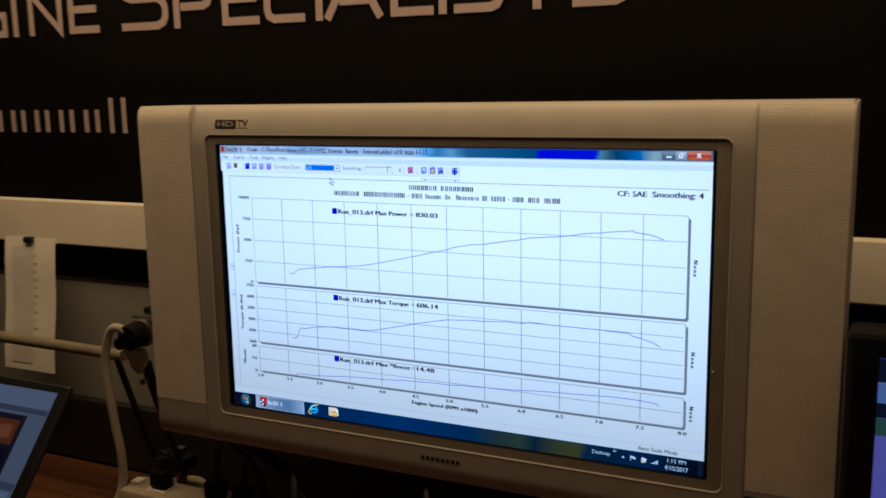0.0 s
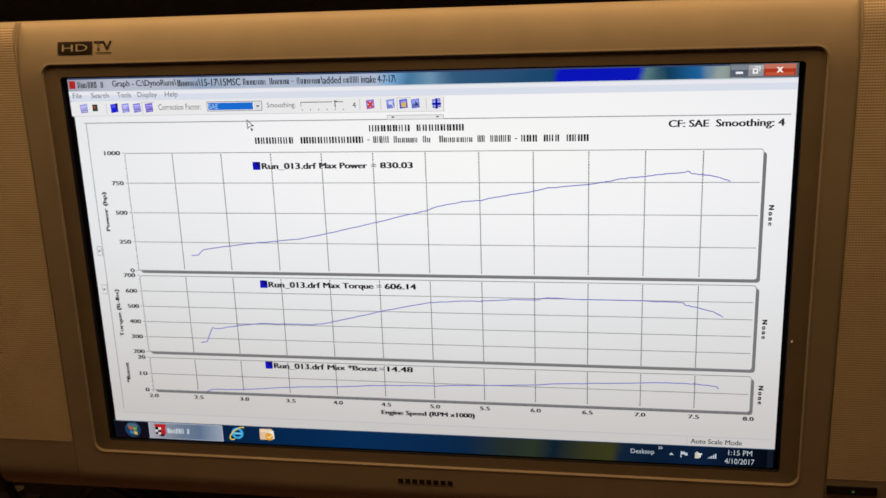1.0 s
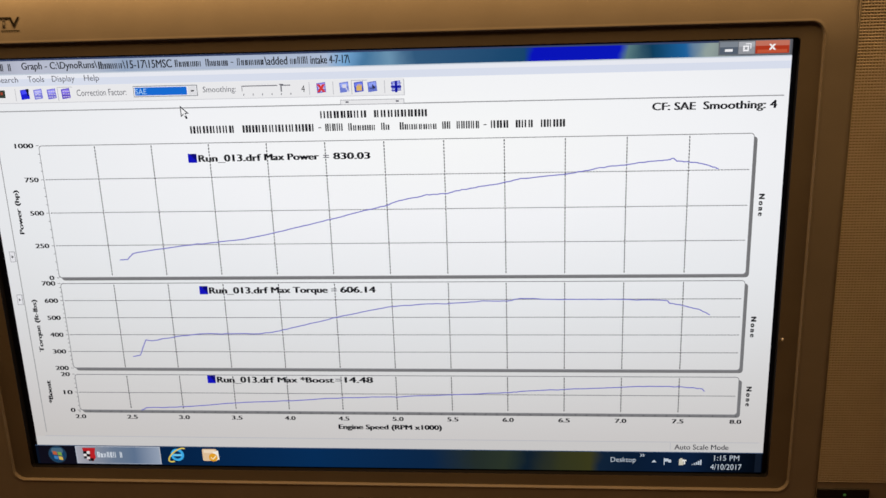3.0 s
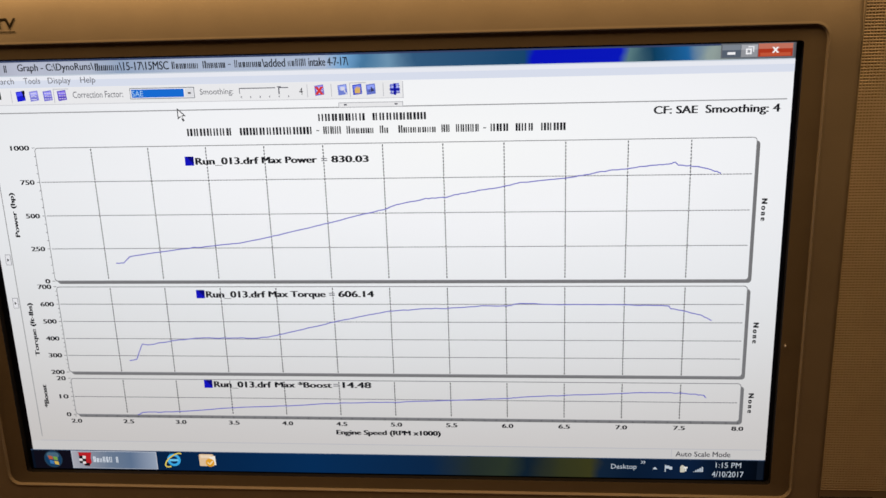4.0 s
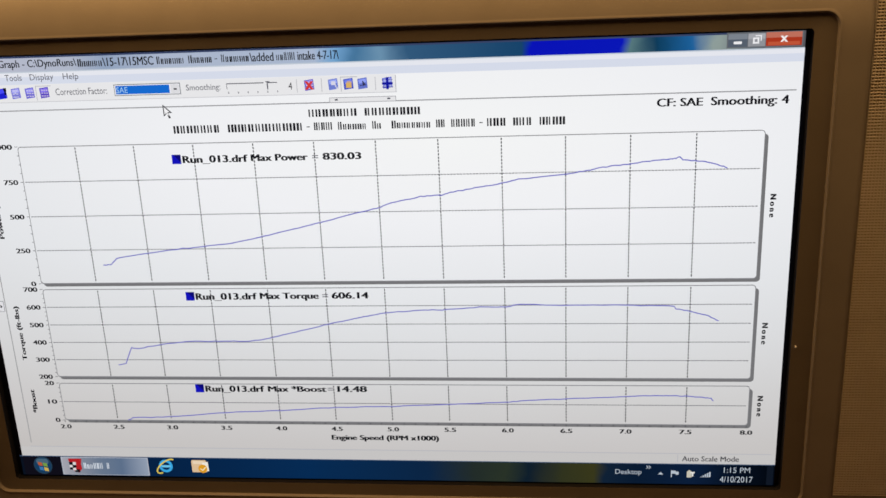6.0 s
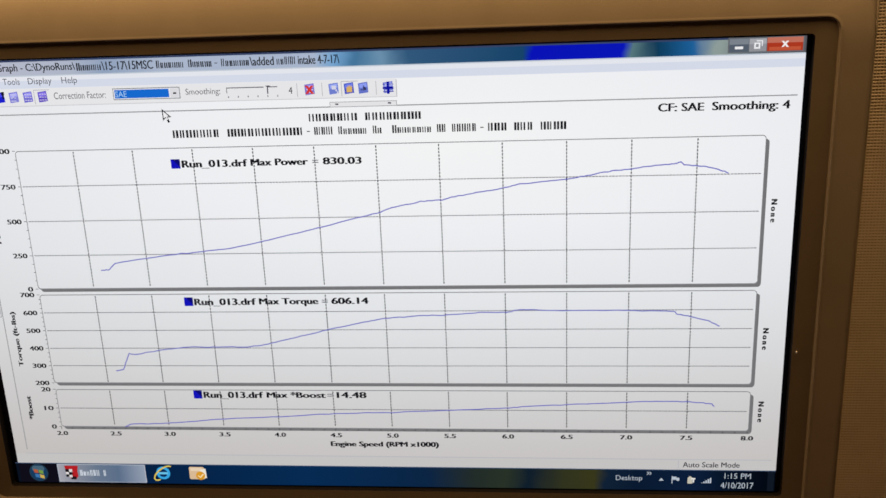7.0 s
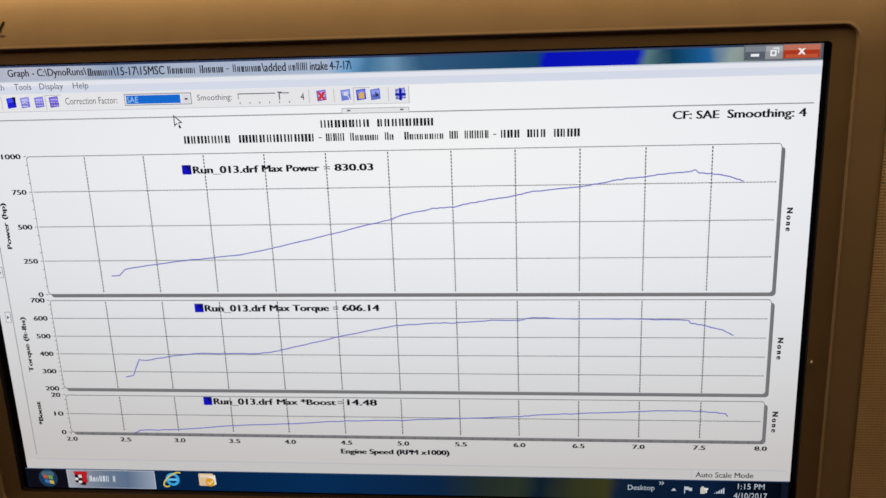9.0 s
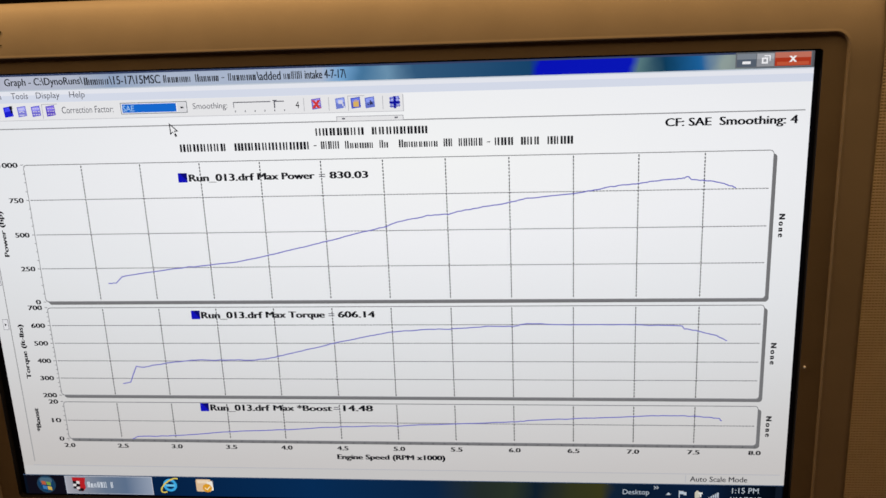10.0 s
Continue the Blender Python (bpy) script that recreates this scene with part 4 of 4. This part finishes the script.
# ---- laptop ----
lap = thing("laptop", (-0.756, -0.165, 0.85), "black laptop opened wide with a lit page on the bench", "laptop")
part("base", box(-0.2, 0.2, -0.26, -0.006, 0.0, 0.022, 0.005), BLACK, lap)
part("keyboard", box(-0.17, 0.17, -0.15, -0.03, 0.0215, 0.0245, 0.001), MATT_BLACK, lap, "matt black keyboard field")
part("touchpad", box(-0.05, 0.05, -0.24, -0.175, 0.0215, 0.0228, 0.0004), MATT_BLACK, lap)
tip = Matrix.Translation((0, 0.0, 0.02)) @ Matrix.Rotation(radians(-38.7), 4, "X")


def lid_part(name, x0, x1, y0, y1, z0, z1, material, parent, label="", bevel=0.0):
    bm = box(x0, x1, y0, y1, z0, z1, bevel)
    bm.transform(tip)
    return part(name, bm, material, parent, label)


lid = lid_part("lid", -0.2, 0.2, 0.0, 0.010, 0.0, 0.245, BLACK, lap, "black screen lid leaning back", 0.003)
K = 0.2
face = lid_part("display", -0.183, 0.183, -0.001, 0.0015, 0.022, 0.232, glow(150, 150, 164, K), lid, "lit page in pale violet grey")
lid_part("page_header", -0.183, 0.183, -0.0016, -0.0012, 0.206, 0.232, glow(168, 168, 186, K), face)
lid_part("page_rule", -0.183, 0.183, -0.0020, -0.0017, 0.198, 0.2055, glow(110, 110, 126, K), face)
lid_part("picture", 0.066, 0.15, -0.0018, -0.0013, 0.106, 0.194, glow(52, 46, 56, K), face, "dark picture with orange and blue patches")
for x0, x1, z0, z1, c in ((0.102, 0.142, 0.152, 0.186, (150, 74, 44)), (0.112, 0.134, 0.16, 0.178, (196, 108, 66)), (0.076, 0.1, 0.14, 0.188, (70, 60, 66)),
                          (0.08, 0.12, 0.112, 0.138, (52, 62, 150)), (0.122, 0.146, 0.112, 0.146, (36, 34, 48))):
    lid_part("picture_patch", x0, x1, -0.0030 if x0 == 0.112 else -0.0024, -0.0025 if x0 == 0.112 else -0.0019, z0, z1, glow(*c, K), face)
lid_part("text_block", -0.17, 0.06, -0.0018, -0.0013, 0.04, 0.19, glow(170, 170, 184, K), face)
lid_part("text_block", 0.066, 0.178, -0.0018, -0.0013, 0.03, 0.092, glow(172, 174, 190, K), face)
lid_part("page_rule", -0.183, 0.183, -0.0020, -0.0017, 0.094, 0.104, glow(112, 112, 128, K), face)

# ---- swing-arm lamp ----
lamp = thing("swing_arm_lamp", (-0.49, 0.12, 0.85), "cream and black swing-arm work lamp folded beside the television", "lamp")
LO = Vector((-0.49, 0.12, 0.85))


def from_lamp(*p):
    return tuple(Vector(p) - LO)


bm = bmesh.new()
bmesh.ops.create_cone(bm, cap_ends=True, segments=40, radius1=0.04, radius2=0.034, depth=0.026, matrix=Matrix.Translation((0, 0, 0.013)))
part("base", bm, CREAM, lamp, "round cream base", True)
part("post", rod((0, 0, 0.02), (0, 0, 0.085), 0.008), STEEL, lamp, smooth=True)
part("yoke", box(-0.03, 0.028, -0.03, 0.006, 0.06, 0.078, 0.003), BLACK, lamp)
part("arm_bar", rod(from_lamp(-0.558, 0.074, 1.084), from_lamp(-0.4976, 0.082, 0.912), 0.0048), BLACK, lamp, smooth=True)
part("arm_bar", rod(from_lamp(-0.509, 0.074, 1.084), from_lamp(-0.4507, 0.082, 0.912), 0.0048), BLACK, lamp, smooth=True)
part("spring", tube([from_lamp(*p) for p in ((-0.4976, 0.078, 0.915), (-0.494, 0.076, 0.935), (-0.482, 0.075, 0.946), (-0.470, 0.076, 0.938), (-0.458, 0.078, 0.918))], 0.0035), BLACK, lamp, smooth=True)
part("spring_rod", rod(from_lamp(-0.492, 0.07, 1.082), from_lamp(-0.478, 0.075, 1.01), 0.004), BLACK, lamp, smooth=True)
part("collar", rod(from_lamp(-0.499, 0.066, 1.056), from_lamp(-0.496, 0.066, 1.049), 0.0065), STEEL, lamp, "bright steel collar", True)
part("upper_arm", rod(from_lamp(-1.25, 0.08, 1.089), from_lamp(-0.535, 0.068, 1.0855), 0.0085), ARM_PAINT, lamp, "long worn beige tube", True)
bm = bmesh.new()
outline = ((-0.5215, 1.106), (-0.482, 1.104), (-0.4775, 1.088), (-0.4905, 1.068), (-0.4975, 1.0665), (-0.507, 1.075))
cap = bm.faces.new([bm.verts.new(from_lamp(x, 0.05, z)) for x, z in outline])
ext = bmesh.ops.extrude_face_region(bm, geom=[cap])["geom"]
bmesh.ops.translate(bm, verts=[v for v in ext if hasattr(v, "co")], vec=(0, 0.009, 0))
bmesh.ops.recalc_face_normals(bm, faces=bm.faces[:])
bmesh.ops.bevel(bm, geom=bm.edges[:], offset=0.002, segments=2, affect="EDGES")
part("joint_plate", bm, CREAM, lamp, "tapered cream joint plate", True)
part("knob_rim", rod(from_lamp(-0.480, 0.047, 1.128), from_lamp(-0.480, 0.062, 1.130), 0.0195, 0.0195, n=24), STEEL, lamp, "thin pale rim", True)
part("knob", rod(from_lamp(-0.489, 0.03, 1.124), from_lamp(-0.487, 0.054, 1.127), 0.0175, 0.0185, n=24), MATT_BLACK, lamp, "black plastic knob", True)
part("hub", rod(from_lamp(-0.522, 0.047, 1.109), from_lamp(-0.476, 0.047, 1.128), 0.009, 0.014, n=20), MATT_BLACK, lamp, smooth=True)
part("bracket", box(-0.499 - LO.x, -0.436 - LO.x, 0.052 - LO.y, 0.06 - LO.y, 1.147 - LO.z, 1.152 - LO.z, 0.0015), STEEL, lamp, "thin steel bracket")
part("bracket_block", box(-0.482 - LO.x, -0.438 - LO.x, 0.056 - LO.y, 0.072 - LO.y, 1.1525 - LO.z, 1.164 - LO.z, 0.003), BLACK, lamp)

cable = tagged(part("white_cable", tube([(-0.493, 0.05, 1.118), (-0.495, 0.036, 1.131), (-0.508, 0.03, 1.1385), (-0.522, 0.03, 1.127), (-0.531, 0.03, 1.095), (-0.530, 0.03, 1.054),
                                         (-0.523, 0.03, 0.997), (-0.516, 0.03, 0.957), (-0.517, 0.03, 0.914), (-0.525, 0.02, 0.88), (-0.54, 0.0, 0.860), (-0.60, -0.03, 0.858)], 0.0060), CABLE_WHITE, None, "", True),
               "thick off-white cable looped over the lamp arm", "cable")

# ---- power strip, plugs and black cables ----
strip = thing("power_strip", (-0.405, 0.045, 0.85), "cream plastic power strip on the bench below the television", "power strip")
part("housing", box(-0.115, 0.115, -0.028, 0.028, 0.0, 0.058, 0.010), CREAM, strip, smooth=True)
for px in (-0.055, 0.04, 0.085):
    part("socket", box(px - 0.016, px + 0.016, -0.014, 0.014, 0.0575, 0.0588, 0.0005), PAPER, strip)
part("switch", box(-0.105, -0.09, -0.008, 0.008, 0.058, 0.063, 0.001), PAPER, strip)


def plug(x, y, z, lean):
    p = thing("power_plug", (x, y, z), "black power plug pushed into the power strip", "plug", "plugs in the power strip")
    p.rotation_euler = (0, radians(lean), 0)
    part("plug_body", box(-0.014, 0.014, -0.011, 0.011, 0.0, 0.026, 0.005), MATT_BLACK, p, smooth=True)
    part("strain_relief", rod((0, 0, 0.0255), (0, 0, 0.042), 0.0065, 0.004), CABLE_BLACK, p, smooth=True)


plug(-0.46, 0.045, 0.909, 0)
plug(-0.365, 0.045, 0.909, 4)
plug(-0.32, 0.045, 0.909, 6)


def black_cable(points, label, r=0.0042):
    tagged(part("black_cable", tube(points, r), CABLE_BLACK, None, "", True), label, "cable", "cables under the television")


black_cable([(-0.316, 0.045, 0.949), (-0.31, 0.042, 0.975), (-0.285, 0.035, 0.995), (-0.25, 0.03, 0.985), (-0.228, 0.03, 0.94), (-0.215, 0.03, 0.88), (-0.18, 0.03, 0.857), (-0.08, 0.05, 0.855)], "black power cable arching from its plug", 0.0048)
black_cable([(-0.362, 0.045, 0.949), (-0.352, 0.04, 0.985), (-0.325, 0.03, 1.002), (-0.285, 0.025, 0.98), (-0.262, 0.02, 0.93), (-0.25, 0.02, 0.87), (-0.21, 0.02, 0.856), (-0.12, 0.0, 0.855)], "black power cable bent down to the bench", 0.0048)
black_cable([(-0.38, 0.075, 1.03), (-0.345, 0.04, 1.012), (-0.29, 0.02, 1.002), (-0.235, 0.01, 0.985), (-0.18, 0.01, 0.94), (-0.13, 0.02, 0.88), (-0.09, 0.02, 0.856), (-0.02, -0.02, 0.855)], "black signal cable hanging behind the television")
black_cable([(-0.03, 0.05, 1.03), (-0.024, 0.01, 1.005), (-0.015, -0.01, 0.98), (0.0, -0.02, 0.92), (0.03, -0.03, 0.86), (0.12, -0.06, 0.855)], "black cable hanging from under the television")
black_cable([(-0.27, -0.01, 0.855), (-0.225, -0.02, 0.895), (-0.2, -0.01, 0.95), (-0.215, 0.01, 0.99), (-0.255, 0.02, 0.98), (-0.275, 0.01, 0.92), (-0.26, 0.0, 0.858), (-0.15, 0.01, 0.855)], "loose loop of black cable on the bench", 0.005)
